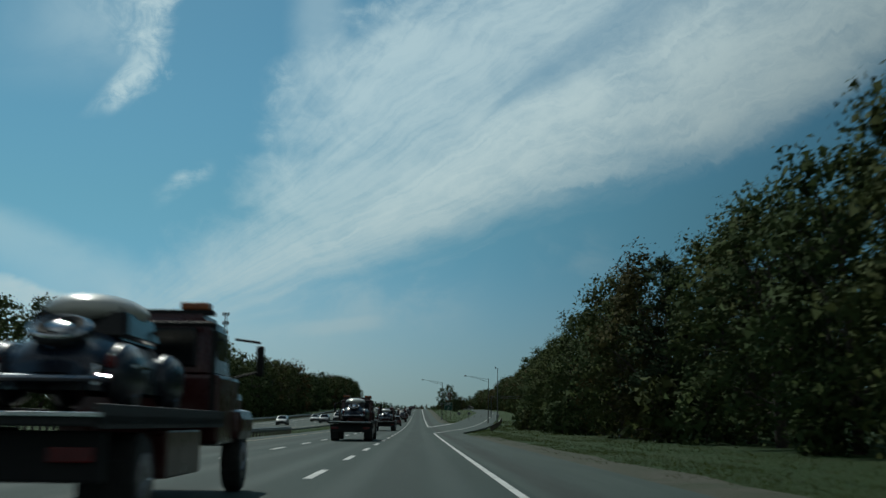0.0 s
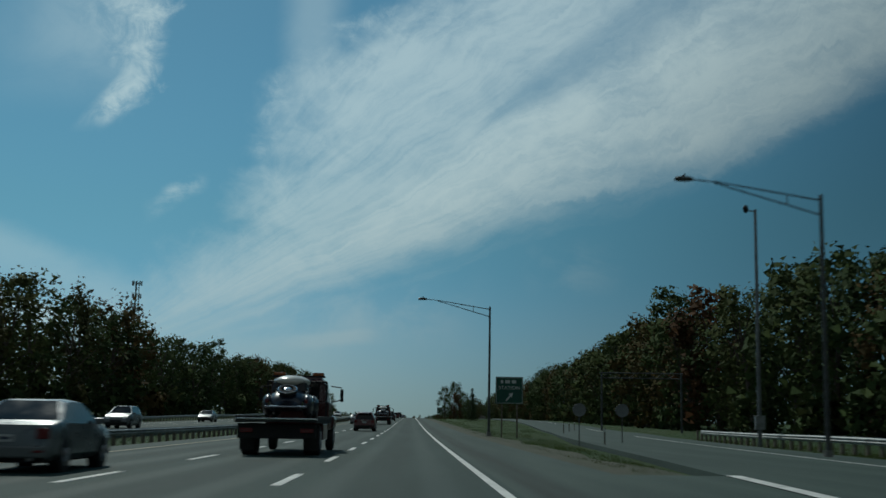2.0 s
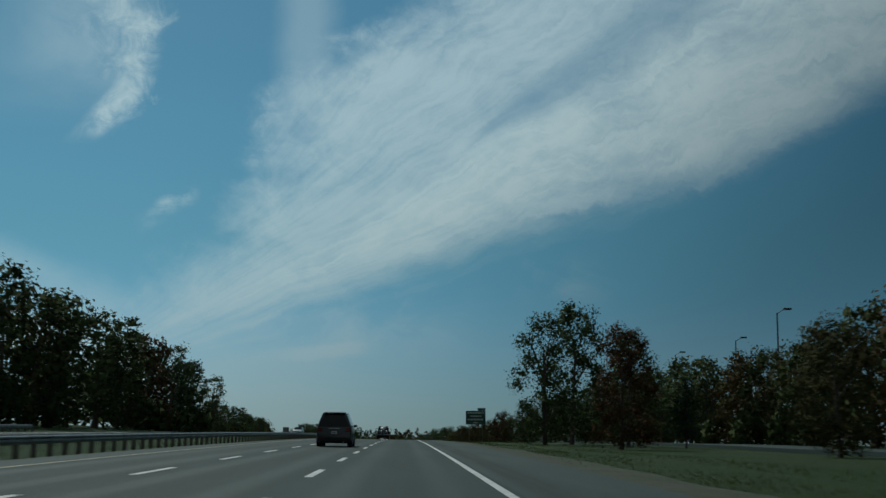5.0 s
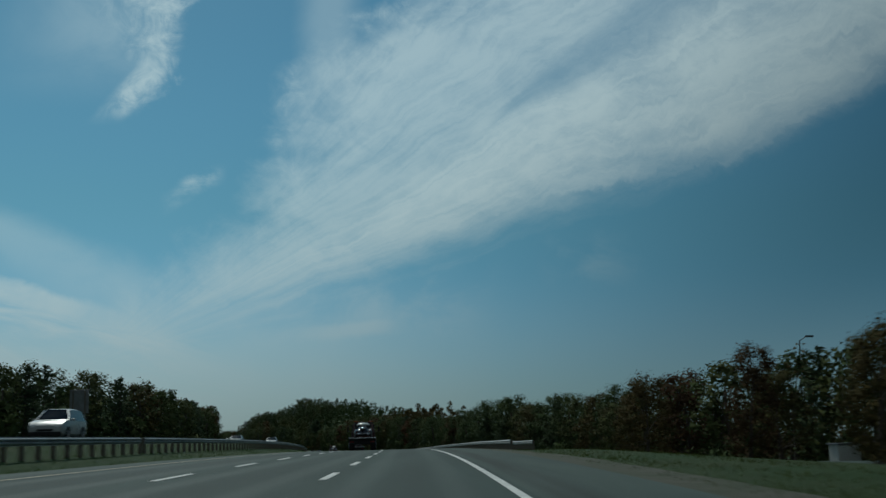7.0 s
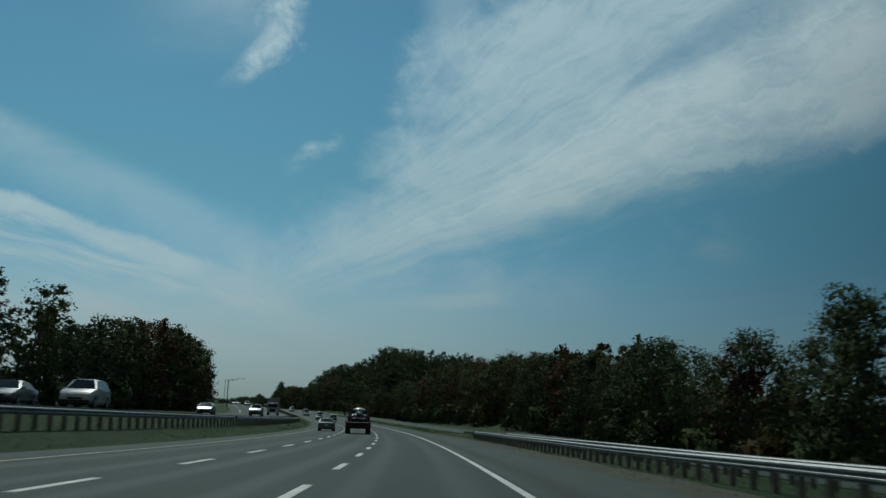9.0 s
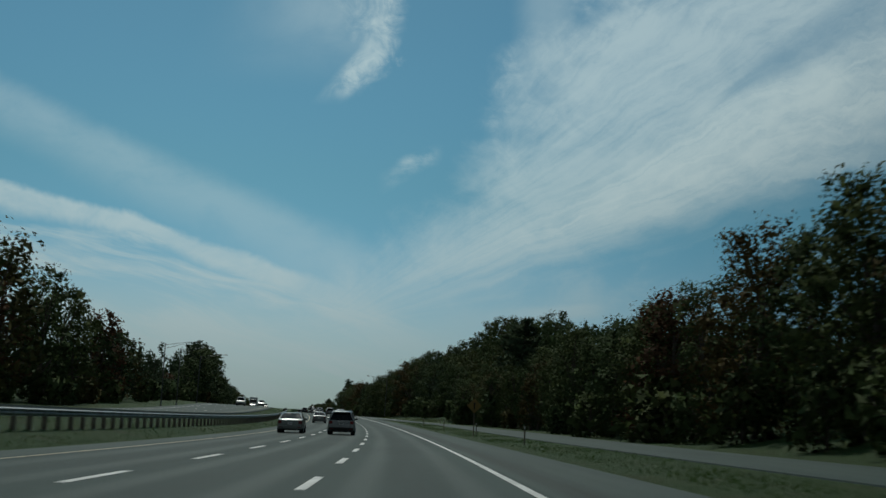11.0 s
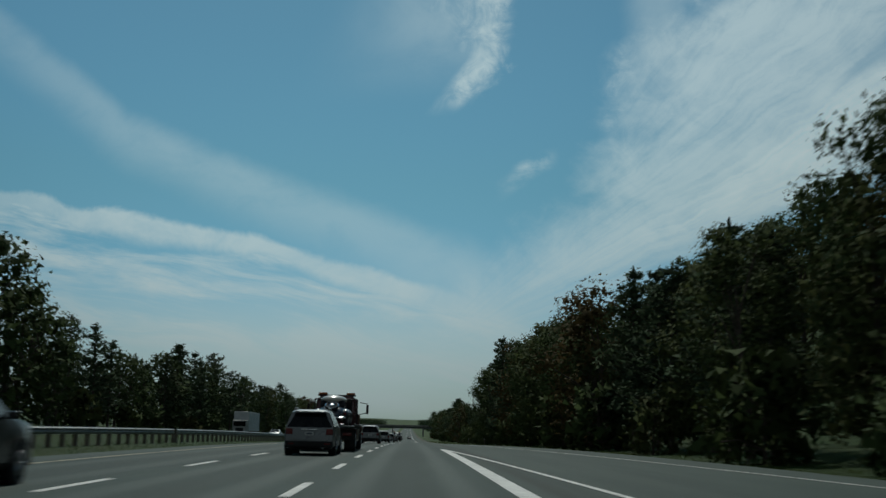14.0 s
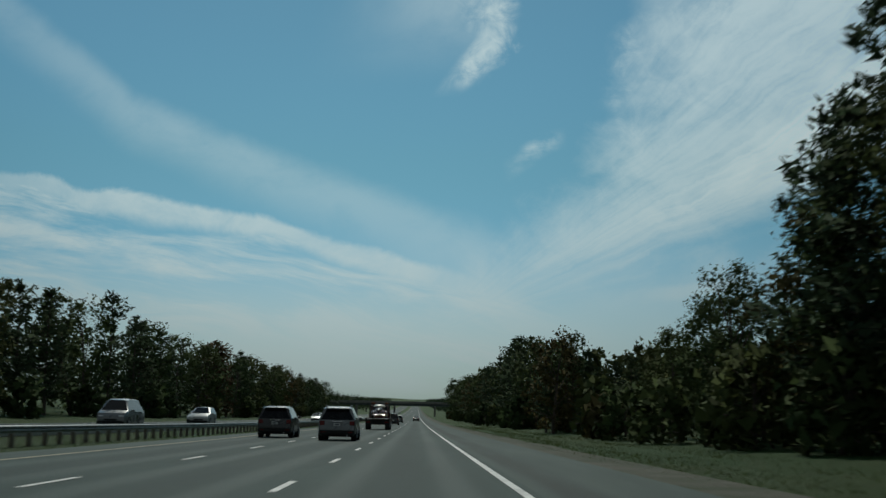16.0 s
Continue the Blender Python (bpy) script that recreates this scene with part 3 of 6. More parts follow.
painted("entry_line", 1545, 1920, MERGE_LINE, 0.14, WHITE_LINE, "white edge line of the slip road", joining, 0.006, 4.0)
painted("nose_line", 1545, 1752, NOSE_LINE, 0.17, WHITE_LINE, "white inner line of the slip road", joining, 0.009, 4.0)
painted("far_edge_line", -590, 4200, lambda s: FAR_EDGE(s) - 1.4, 0.15, YELLOW_LINE, "yellow edge line", opposite, lambda s: FAR_DROP(s) + 0.006)
painted("far_outer_line", -590, 4200, lambda s: FAR_EDGE(s) - 12.4, 0.15, WHITE_LINE, "white edge line", opposite, lambda s: FAR_DROP(s) + 0.006)

DASH_MESH = mesh_of("lane_dash", [(-0.085, 0, 0), (0.085, 0, 0), (0.085, 4.4, 0), (-0.085, 4.4, 0), (-0.09, -0.01, -0.006), (0.09, -0.01, -0.006), (0.09, 4.41, -0.006), (-0.09, 4.41, -0.006)],
                    [(0, 1, 2, 3), (4, 5, 1, 0), (5, 6, 2, 1), (6, 7, 3, 2), (7, 4, 0, 3)], WHITE_LINE)
FAR_DASHES = [[], []]
for off in (-1.83, -5.49):
    for i in range(-30, 320):
        s = 23.6 + 12.19 * i
        if 0 <= i < 150:
            d = part("lane_dash", DASH_MESH, WHITE_LINE, road)
            m = stand(s, off, 0.008)
            m.translation /= K
            d.matrix_basis = m
        else:
            a = on_road([s, s + 3.05], off, 0.008)
            r = road_frame([s])[1][0] * 0.065
            k = len(FAR_DASHES[0])
            FAR_DASHES[0] += [a[0] - r, a[0] + r, a[1] + r, a[1] - r]
            FAR_DASHES[1].append((k, k + 1, k + 2, k + 3))
for off in (-5.2, -8.9):
    for i in range(-30, 320):
        s = 17.0 + 12.19 * i
        z = FAR_DROP(s) + 0.008
        a = np.concatenate([on_road([s], FAR_EDGE(s) + off, z), on_road([s + 3.05], FAR_EDGE(s + 3.05) + off, z)])
        r = road_frame([s])[1][0] * 0.065
        k = len(FAR_DASHES[0])
        FAR_DASHES[0] += [a[0] - r, a[0] + r, a[1] + r, a[1] - r]
        FAR_DASHES[1].append((k, k + 1, k + 2, k + 3))
tagged(part("distant_dashes", mesh_of("distant_dashes", *FAR_DASHES, WHITE_LINE), WHITE_LINE, road), "", "", "", "stuff")


# ---- guardrails ----
def guardrail(s0, s1, off, label, facing=1, height=0.72, base=-0.2, spacing=1.905, single=120):
    """A W-beam on posts; facing +1 shows its face to the right."""
    g = thing("guardrail", Matrix(), label, "guardrail", "roadside guardrails")
    prof = [(0.0, 0.0), (0.0, 0.03), (0.07, 0.075), (0.07, 0.115), (0.01, 0.16), (0.07, 0.205), (0.07, 0.245), (0.0, 0.29), (0.0, 0.32), (-0.012, 0.32), (-0.012, 0.0)]
    s = np.arange(s0, s1 + 0.1, 3.81)
    cols = [on_road(s, as_value(off, s) + facing * (x + 0.10), np.array([height - 0.32 + z + ground_height(q, (off(q) if callable(off) else off)) + 0.1 for q in s])) for x, z in prof]
    k, c = len(s), len(prof)
    verts = np.concatenate(cols)
    faces = [(j * k + i, ((j + 1) % c) * k + i, ((j + 1) % c) * k + i + 1, j * k + i + 1) for j in range(c) for i in range(k - 1)]
    faces += [tuple(j * k for j in range(c)), tuple(j * k + k - 1 for j in range(c))]
    part("beam", mesh_of("beam", verts, faces, STEEL), STEEL, g, "galvanised steel W-beam")
    bm = bmesh.new()
    box(bm, -0.075, -0.09, -1.0, 0.075, 0.09, height - 0.02)
    post_mesh = bpy.data.meshes.new("post")
    bm.to_mesh(post_mesh)
    bm.free()
    post_mesh.materials.append(POST_WOOD)
    corner = np.array([v.co for v in post_mesh.vertices])
    rest_v, rest_f = [], []
    for i, q in enumerate(np.arange(s0 + 0.5, s1, spacing)):
        u = off(q) if callable(off) else off
        m = stand(q, u, ground_height(q, u) + 0.1)
        m.translation /= K
        if i < single:
            part("post", post_mesh, POST_WOOD, g).matrix_basis = m
        else:
            k0 = len(rest_v) * len(corner)
            rest_v.append(corner @ np.array(m.to_3x3()).T + np.array(m.translation))
            rest_f += [tuple(k0 + v for v in p.vertices) for p in post_mesh.polygons]
    if rest_v:
        tagged(part("post_row", mesh_of("post_row", np.concatenate(rest_v), rest_f, POST_WOOD), POST_WOOD, g), "", "", "", "stuff")
    return g


for a, b in ((-300, 120), (180, 560), (560, 900), (900, 1180), (1180, 1500), (1500, 1760), (1760, 2060), (2060, 3000)):
    guardrail(a, b, RAIL_LEFT, "galvanised steel guardrail on dark posts along the grassy median")
guardrail(178, 330, lambda s: RAMP_OUT(s) + 4.2, "galvanised steel guardrail beside the exit ramp", -1)
guardrail(925, 1210, line([(925, 7.6), (960, 8.6), (1210, 8.8)]), "galvanised steel guardrail beside the hard shoulder", -1)
guardrail(935, 1205, line([(935, 10.4), (980, 11.9), (1205, 11.6)]), "second galvanised steel guardrail beyond the grass verge", -1)
guardrail(-200, 700, lambda s: FAR_EDGE(s) - FAR_WIDTH - 1.0, "far guardrail beside the opposite carriageway", 1, single=0)

# ---- trees ----
def facing(rng, corners, out):
    """Turns the leaf triangles outwards; their bent normals follow the crown's round form, so that it shades softly."""
    out = out + rng.normal(size=out.shape) * 0.22
    out /= np.linalg.norm(out, axis=1)[:, None] + 1e-9
    flat = np.cross(corners[:, 1] - corners[:, 0], corners[:, 2] - corners[:, 0])
    turned = (flat * out).sum(1) < 0
    corners[turned] = corners[turned][:, ::-1]
    return corners.reshape(-1, 3), np.repeat(out, 3, axis=0)


def leaf_cards(rng, centres, radii, count, size, inner=0.0, middle=None):
    """Pointed leaf sprays scattered in clumps, one triangle each; the inner ones are broad and fill the shade."""
    which = rng.integers(0, len(centres), count)
    way = rng.normal(size=(count, 3))
    way /= np.linalg.norm(way, axis=1)[:, None]
    at = centres[which] + way * radii[which] * ((inner or 1.0) * rng.random(count) ** (0.6 if inner else 0.4))[:, None]
    side = rng.normal(size=(count, 3))
    side /= np.linalg.norm(side, axis=1)[:, None]
    other = np.cross(side, way + 0.01)
    other /= np.linalg.norm(other, axis=1)[:, None] + 1e-9
    sz = size * rng.uniform(0.6, 1.4, count)[:, None]
    corners = np.stack([at - side * sz, at + side * sz * 0.6 + other * sz * 0.6, at + side * sz * 0.45 - other * sz * 0.65], 1)
    out = way * 0.8 + np.array([0, 0, 0.25])
    if middle is not None:
        away = at - middle
        out = out + away / (np.linalg.norm(away, axis=1)[:, None] + 1e-9) * 0.9
    verts, bent = facing(rng, corners, out)
    return verts, [(3 * i, 3 * i + 1, 3 * i + 2) for i in range(count)], bent


def joined(*pieces):
    verts, faces, bent, k = [], [], [], 0
    for v, f, b in pieces:
        verts.append(v)
        bent.append(b)
        faces += [tuple(k + i for i in q) for q in f]
        k += len(v)
    return np.concatenate(verts), faces, np.concatenate(bent)


def branch_mesh(bm, points, r0, r1, sides=6):
    for i, (a, b) in enumerate(zip(points, points[1:])):
        f0, f1 = i / (len(points) - 1), (i + 1) / (len(points) - 1)
        tube(bm, a, b, r0 + (r1 - r0) * f0, r0 + (r1 - r0) * f1, sides)


def broadleaf(name, seed, height, spread, leaf, label, cards=3000, base=0.06, leafsize=0.19):
    """An uneven crown of leaf clumps on limbs."""
    rng = np.random.default_rng(seed)
    t = thing(name, Matrix(), label, "tree", "roadside trees")
    bm = bmesh.new()
    lean = rng.normal(size=2) * 0.05 * height
    top = np.array([lean[0], lean[1], height * 0.75])
    branch_mesh(bm, [(0, 0, -0.5), tuple(top * 0.35), tuple(top * 0.7), tuple(top)], 0.02 * height, 0.05, 7)
    centres, radii = [], []
    for i in range(32):
        h = base + (1 - base) * (i + rng.random()) / 32
        wide = spread * math.sqrt(max(0.05, 1 - ((h - 0.42) / 0.62) ** 2)) * rng.uniform(0.45, 1.0)
        a = 2.4 * i + rng.normal() * 0.5
        c = np.array([math.cos(a) * wide * 0.75, math.sin(a) * wide * 0.75, h * height * 0.97])
        c[:2] += lean * h
        centres.append(c)
        radii.append(spread * rng.uniform(0.26, 0.46))
        if i % 3 == 0:
            root = top * min(0.95, max(0.2, h - 0.15))
            branch_mesh(bm, [tuple(root), tuple((root + c) / 2 + (0, 0, 0.2)), tuple(c)], 0.006 * height, 0.03, 5)
    part("trunk", bm, BARK, t)
    wide = np.array(radii)[:, None] * np.array([1.0, 1.0, 0.8])
    middle = np.array([lean[0] * 0.4, lean[1] * 0.4, height * 0.42])
    v, f, b = joined(leaf_cards(rng, np.array(centres), wide, cards, leafsize, 0.0, middle), leaf_cards(rng, np.array(centres), wide, int(cards * 0.45), leafsize * 1.75, 0.76, middle))
    part("crown", mesh_of("crown", v, f, leaf, None, True, b), leaf, t)
    return t


def pine(name, seed, height, spread, label, cards=2300, bare=0.18, plumes=True, whorls=17):
    """A white pine with whorls of upswept flat plumes, or a denser cone."""
    rng = np.random.default_rng(seed)
    t = thing(name, Matrix(), label, "tree", "roadside trees")
    bm = bmesh.new()
    branch_mesh(bm, [(0, 0, -0.5), (rng.normal() * 0.15, rng.normal() * 0.15, height * 0.5), (0, 0, height * 0.98)], 0.016 * height, 0.03, 7)
    roots, tips = [], []
    for w in range(whorls):
        h = bare + (0.97 - bare) * (w + rng.uniform(-0.4, 0.4)) / (whorls - 1)
        full = 1 - (max(0.0, h - bare) / (1.02 - bare)) ** (2.6 if plumes else 1.0)
        for k in range(5 if plumes else 7):
            if plumes and rng.random() < 0.2:
                continue
            a = k * (1.257 if plumes else 0.898) + w * 0.9 + rng.normal() * 0.45
            r = (spread * max(0.0, full) + 0.4) * rng.uniform(0.45, 1.15)
            lift = rng.uniform(0.0, 0.4) if plumes else -0.2
            root = np.array([0, 0, min(max(h, 0.03), 0.985) * height])
            tip = root + np.array([math.cos(a) * r, math.sin(a) * r, r * lift + 0.1])
            tube(bm, root, tip, 0.035, 0.012, 4)
            roots.append(root)
            tips.append(tip)
    roots.append(np.array([0, 0, height * 0.92]))
    tips.append(np.array([0, 0, height * 1.02]))
    part("trunk", bm, BARK, t)
    # needle sprays along every branch, flat and drooping a little
    roots, tips = np.array(roots), np.array(tips)
    long = np.linalg.norm(tips - roots, axis=1)
    which = rng.choice(len(roots), cards, p=(long + 0.4) / (long + 0.4).sum())
    f = rng.random(cards) ** 0.7
    axis = (tips - roots)[which] / long[which][:, None]
    side = np.cross(axis, (0, 0, 1.0)) + 1e-6
    side /= np.linalg.norm(side, axis=1)[:, None]
    thick = (0.18 + 0.16 * long[which] * np.sin(np.pi * np.clip(f, 0.15, 0.95)) ** 0.7)[:, None]
    at = roots[which] + axis * (f * long[which])[:, None] + side * rng.normal(size=(cards, 1)) * thick * 0.75 + np.array([0, 0, 1.0]) * rng.normal(size=(cards, 1)) * (0.12 + 0.25 * thick)
    out = axis * rng.uniform(0.3, 1.0, (cards, 1)) + side * rng.normal(size=(cards, 1)) * 0.9 + np.array([0, 0, 1.0]) * rng.normal(size=(cards, 1)) * 0.45
    out /= np.linalg.norm(out, axis=1)[:, None]
    wide = np.cross(out, rng.normal(size=(cards, 3)))
    wide /= np.linalg.norm(wide, axis=1)[:, None]
    sz = rng.uniform(0.17, 0.34, cards)[:, None] * (1.0 if cards > 2000 else 1.5)
    corners = np.stack([at - out * sz * 0.8 - wide * sz * 0.40, at - out * sz * 0.8 + wide * sz * 0.40, at + out * sz * 1.1], 1)
    verts, bent = facing(rng, corners, axis * 0.8 + out * 0.3 + np.array([0, 0, 0.45]))
    part("crown", mesh_of("crown", verts, [(3 * i, 3 * i + 1, 3 * i + 2) for i in range(cards)], NEEDLE, None, True, bent), NEEDLE, t)
    return t


def all_kinds(fine):
    """The kinds of tree, with small sprays for the near side and broader ones for the far side."""
    c, z, far = (3900, 0.125, "") if fine else (1100, 0.21, " further off")
    return [
        broadleaf("oak_tree", 11, 14, 4.6, LEAF_GREEN, "tall green broadleaf tree with an uneven crown" + far, c, 0.06, z),
        broadleaf("oak_tree", 12, 12, 4.0, LEAF_GREEN, "green broadleaf tree with a rounded crown" + far, c, 0.06, z),
        broadleaf("ash_tree", 13, 15, 4.2, LEAF_GREEN, "tall narrow green broadleaf tree in a wood" + far, c, 0.06, z),
        broadleaf("maple_tree", 14, 12, 4.3, LEAF_GOLD, "maple turning golden brown at the wood's edge" + far, c, 0.06, z),
        broadleaf("maple_tree", 15, 11, 3.8, LEAF_RUST, "maple with rust-red autumn leaves" + far, c, 0.06, z),
        pine("pine_tree", 16, 17, 4.6, "tall dark white pine with plumed branches" + far, 4600 if fine else 1350, 0.22),
        pine("pine_tree", 17, 15, 4.0, "dark pine standing out above the wood" + far, 4600 if fine else 1350, 0.15),
        pine("spruce_tree", 18, 12, 2.6, "dark conical spruce with drooping branches" + far, 2600 if fine else 1200, 0.04, False),
        broadleaf("shrub", 19, 3.2, 2.0, LEAF_GREEN, "low green shrub under the trees" + far, 420 if fine else 200, 0.02, 0.19 if fine else 0.30),
        broadleaf("shrub", 20, 2.6, 1.8, LEAF_GOLD, "low brownish shrub under the trees" + far, 420 if fine else 200, 0.02, 0.19 if fine else 0.30),
    ]


KINDS = all_kinds(True) + all_kinds(False)
USED = [False] * len(KINDS)


def plant(kind, s, u, size=1.0, rng=random):
    m = stand(s, u, ground_height(s, u) - 0.1, rng.uniform(0, 360), False) @ Matrix.Diagonal((1, 1, 1, 1))
    size *= 0.82 if kind in (5, 6) else 1.05 if kind in (1, 3, 4) else 1.0
    kind += 10 if u < 0 or u > 38 or s > 2010 else 0
    ob = KINDS[kind]
    if not USED[kind]:
        USED[kind] = True
        made = ob
    else:
        made = copy_thing(ob, m)
    wide = rng.uniform(0.95, 1.30) if kind % 10 in (0, 1, 2, 3, 4) else rng.uniform(0.9, 1.2)
    made.matrix_basis = m @ Matrix.Diagonal((K * size * wide, K * size * wide * rng.uniform(0.9, 1.1), K * size, 1))
    return made


def choose(rng, weights):
    r = rng.random() * sum(weights)
    for i, w in enumerate(weights):
        r -= w
        if r < 0:
            return i
    return 0


#              oak oak oak gold rust pine pine spruce
MIX_GREEN = [5, 5, 4, 1, 0.25, 0.1, 0.2, 0]
MIX_AUTUMN = [3, 3, 2, 2.2, 0.6, 0.2, 0.3, 0.05]
MIX_PINE = [3.5, 3.5, 3, 1.2, 0.5, 1.5, 1.2, 0.0]
# pine-rich; on the right past s 1560 its darker kinds imitate backlit crowns
MIX_DARK = [2.5, 2.5, 2, 0.5, 0.1, 3.0, 3.0, 0.2]
# where the edge of the wood runs on each side, and how high it stands against the built trees
EDGE_RIGHT = line([(-100, 18.2), (120, 18.2), (190, 19), (260, 27), (330, 40), (500, 42), (560, 46), (700, 48), (800, 46), (900, 42), (1000, 36), (1120, 31), (1200, 27), (1300, 24), (1500, 22), (1640, 20), (1740, 15.8), (1830, 16.0), (1930, 16.8), (1955, 18.0), (1990, 18.0), (2010, 17), (4000, 17)])
SIZE_RIGHT = line([(-100, .9), (57, .96), (75, 1.02), (118, 1.06), (140, .95), (175, .95), (222, .84), (258, .92), (300, 1.15), (400, 1.4), (445, 1.4), (475, 1.33), (520, 1.29), (640, 1.33), (680, 1.2), (740, 1.0), (860, 1.0), (950, .95), (1000, 1.0), (1040, .9), (1100, 1.08), (1130, 1.08), (1160, .98), (1240, .88), (1295, .88), (1393, 1.0), (1427, .92), (1440, .78), (1460, .9), (1485, .82), (1515, .86), (1536, .66), (1560, .60), (1572, .66), (1592, .93), (1645, 1.02), (1735, .94), (1806, 1.0), (1840, 1.1), (1880, 1.12), (1905, 1.05), (1930, 1.1), (1966, 1.1), (1980, .9), (2003, .72), (2014, .48), (2032, .45), (2060, .8), (2140, 1.1), (2190, .95), (2420, 1.12)])
EDGE_LEFT = line([(-200, -41), (560, -41), (900, -43), (1100, -44), (1300, -43), (1500, -42), (4000, -41)])
SIZE_LEFT = line([(-200, 1.03), (180, 1.03), (204, 1.2), (230, 1.18), (260, 1.12), (320, 1.12), (390, 1.22), (430, 1.1), (500, 1.02), (560, 1.12), (640, 1.18), (760, 1.2), (800, 1.1), (848, 1.2), (872, .68), (975, .7), (1037, .82), (1133, 1.0), (1165, .93), (1207, 1.05), (1240, .88), (1278, 1.02), (1347, 1.32), (1440, 1.45), (1480, 1.2), (1520, .97), (1560, .76), (1590, .5), (1650, .5), (1672, .6), (1690, 1.2), (1712, 1.4), (1798, 1.47), (1812, 1.32), (1838, 1.15), (1872, .8), (1895, .95), (1912, 1.15), (1960, 1.28), (1988, 1.12), (2040, 1.0), (2090, 1.22), (2128, 1.12), (2220, 1.15), (2340, 1.05), (4000, 1.15)])
NOMINAL = (14, 12.6, 15, 12.6, 11.6, 13.9, 12.3, 12)  # heights of the kinds as planted at size 1
for side, edge, size in ((1, EDGE_RIGHT, SIZE_RIGHT), (-1, EDGE_LEFT, SIZE_LEFT)):
    s = 20.0 if side > 0 else 90.0
    while s < 2480:
        rng = random.Random(int(s * 10) + side)
        mixed = MIX_GREEN if s < 330 else MIX_AUTUMN if s < 800 or 1280 < s < 1520 else MIX_PINE if side > 0 and s < 1560 else MIX_DARK
        kind = choose(rng, mixed)
        plant(kind, s + rng.uniform(-1.5, 1.5), edge(s) + side * rng.uniform(0, 3.0), 14.0 / NOMINAL[kind] * size(s) * rng.uniform(0.86, 1.05), rng)
        if rng.random() < 0.44:
            plant(8 + (rng.random() < 0.06), s + rng.uniform(-3, 3), edge(s) - side * rng.uniform(0.3, 2.2), rng.uniform(0.9, 1.6), rng)
        s += (6.0 if side > 0 else 7.4) if s < 1950 else 9.0
rng = random.Random(5)


# the wooded rise behind the slip road, and one pine standing clear of the crowns
for i in range(60):
    s = 1640 + 4.5 * i
    plant(choose(rng, MIX_PINE), s, (42 if s < 1760 else 36) + rng.uniform(0, 20), rng.uniform(0.9, 1.1), rng)
pine("lone_pine_tree", 23, 16.6, 3.6, "old white pine with flat tiers of branches above the wood", 2000, 0.60, True, 8).matrix_basis = stand(1503, 23.0, ground_height(1503, 23.0) - 0.2, 0, False) @ Matrix.Scale(K, 4)


def woods(name, s0, s1, edge, size, depth, side, count, leaf, seed, label):
    """The mass of the wood behind the first row: many clumps with uneven tops."""
    r = np.random.default_rng(seed)
    trunks = int((s1 - s0) * depth / 45)
    ts, td = r.uniform(s0, s1, trunks), r.random(trunks) * depth
    heights = np.array([13.0 * size(a) for a in ts]) * r.uniform(0.62, 0.98, trunks)
    centres, radii = [], []
    for a, d, h in zip(ts, td, heights):
        u = edge(a) + side * (4 + d)
        z0 = ground_height(a, u)
        for f in (0.22, 0.42, 0.6, 0.78, 0.94):
            w = 3.2 * math.sqrt(max(0.1, 1 - ((f - 0.4) / 0.65) ** 2))
            centres.append((a + r.normal() * w * 0.35, u + r.normal() * w * 0.35, z0 + h * f))
            radii.append((w * 0.75, w * 0.75, h * 0.13))
    centres = np.array(centres)
    at = on_road(centres[:, 0], centres[:, 1], centres[:, 2])
    v, f, b = joined(leaf_cards(r, at, np.array(radii), count, 0.42), leaf_cards(r, at, np.array(radii), count // 2, 0.75, 0.7))
    return setting(name, mesh_of(name, v, f, leaf, None, True, b), label, "woods", "stuff")


woods("woods", -60, 700, EDGE_RIGHT, SIZE_RIGHT, 26, 1, 30000, LEAF_GREEN, 1, "dense green broadleaf wood behind the first trees")
woods("woods", 700, 1500, EDGE_RIGHT, SIZE_RIGHT, 26, 1, 30000, LEAF_GOLD, 2, "autumn wood turning brown and gold behind the first trees")
woods("woods", 1500, 2300, EDGE_RIGHT, SIZE_RIGHT, 22, 1, 30000, LEAF_GREEN, 3, "dense dark wood beside the motorway")
woods("woods", 0, 900, EDGE_LEFT, SIZE_LEFT, 26, -1, 28000, LEAF_GREEN, 4, "dense wood beyond the opposite carriageway")
woods("woods", 900, 2300, EDGE_LEFT, SIZE_LEFT, 26, -1, 44000, NEEDLE, 5, "dark pine wood beyond the opposite carriageway")
woods("woods", 1440, 2200, lambda s: 40.0, lambda s: 1.05, 64, 1, 52000, LEAF_GREEN, 8, "dark wood on a low hill behind the motorway")
woods("distant_woods", 2300, 4600, EDGE_RIGHT, SIZE_RIGHT, 40, 1, 26000, NEEDLE, 6, "distant dark woods")
woods("distant_woods", 2300, 4200, EDGE_LEFT, SIZE_LEFT, 40, -1, 26000, NEEDLE, 7, "distant dark woods")


# ---- tufts of grass and weeds on the verges ----
GRASS_BLADES = leaf_material("grass_blades", [(0.034, 0.080, 0.015), (0.046, 0.086, 0.020), (0.064, 0.080, 0.026), (0.080, 0.072, 0.032)], 0.5)


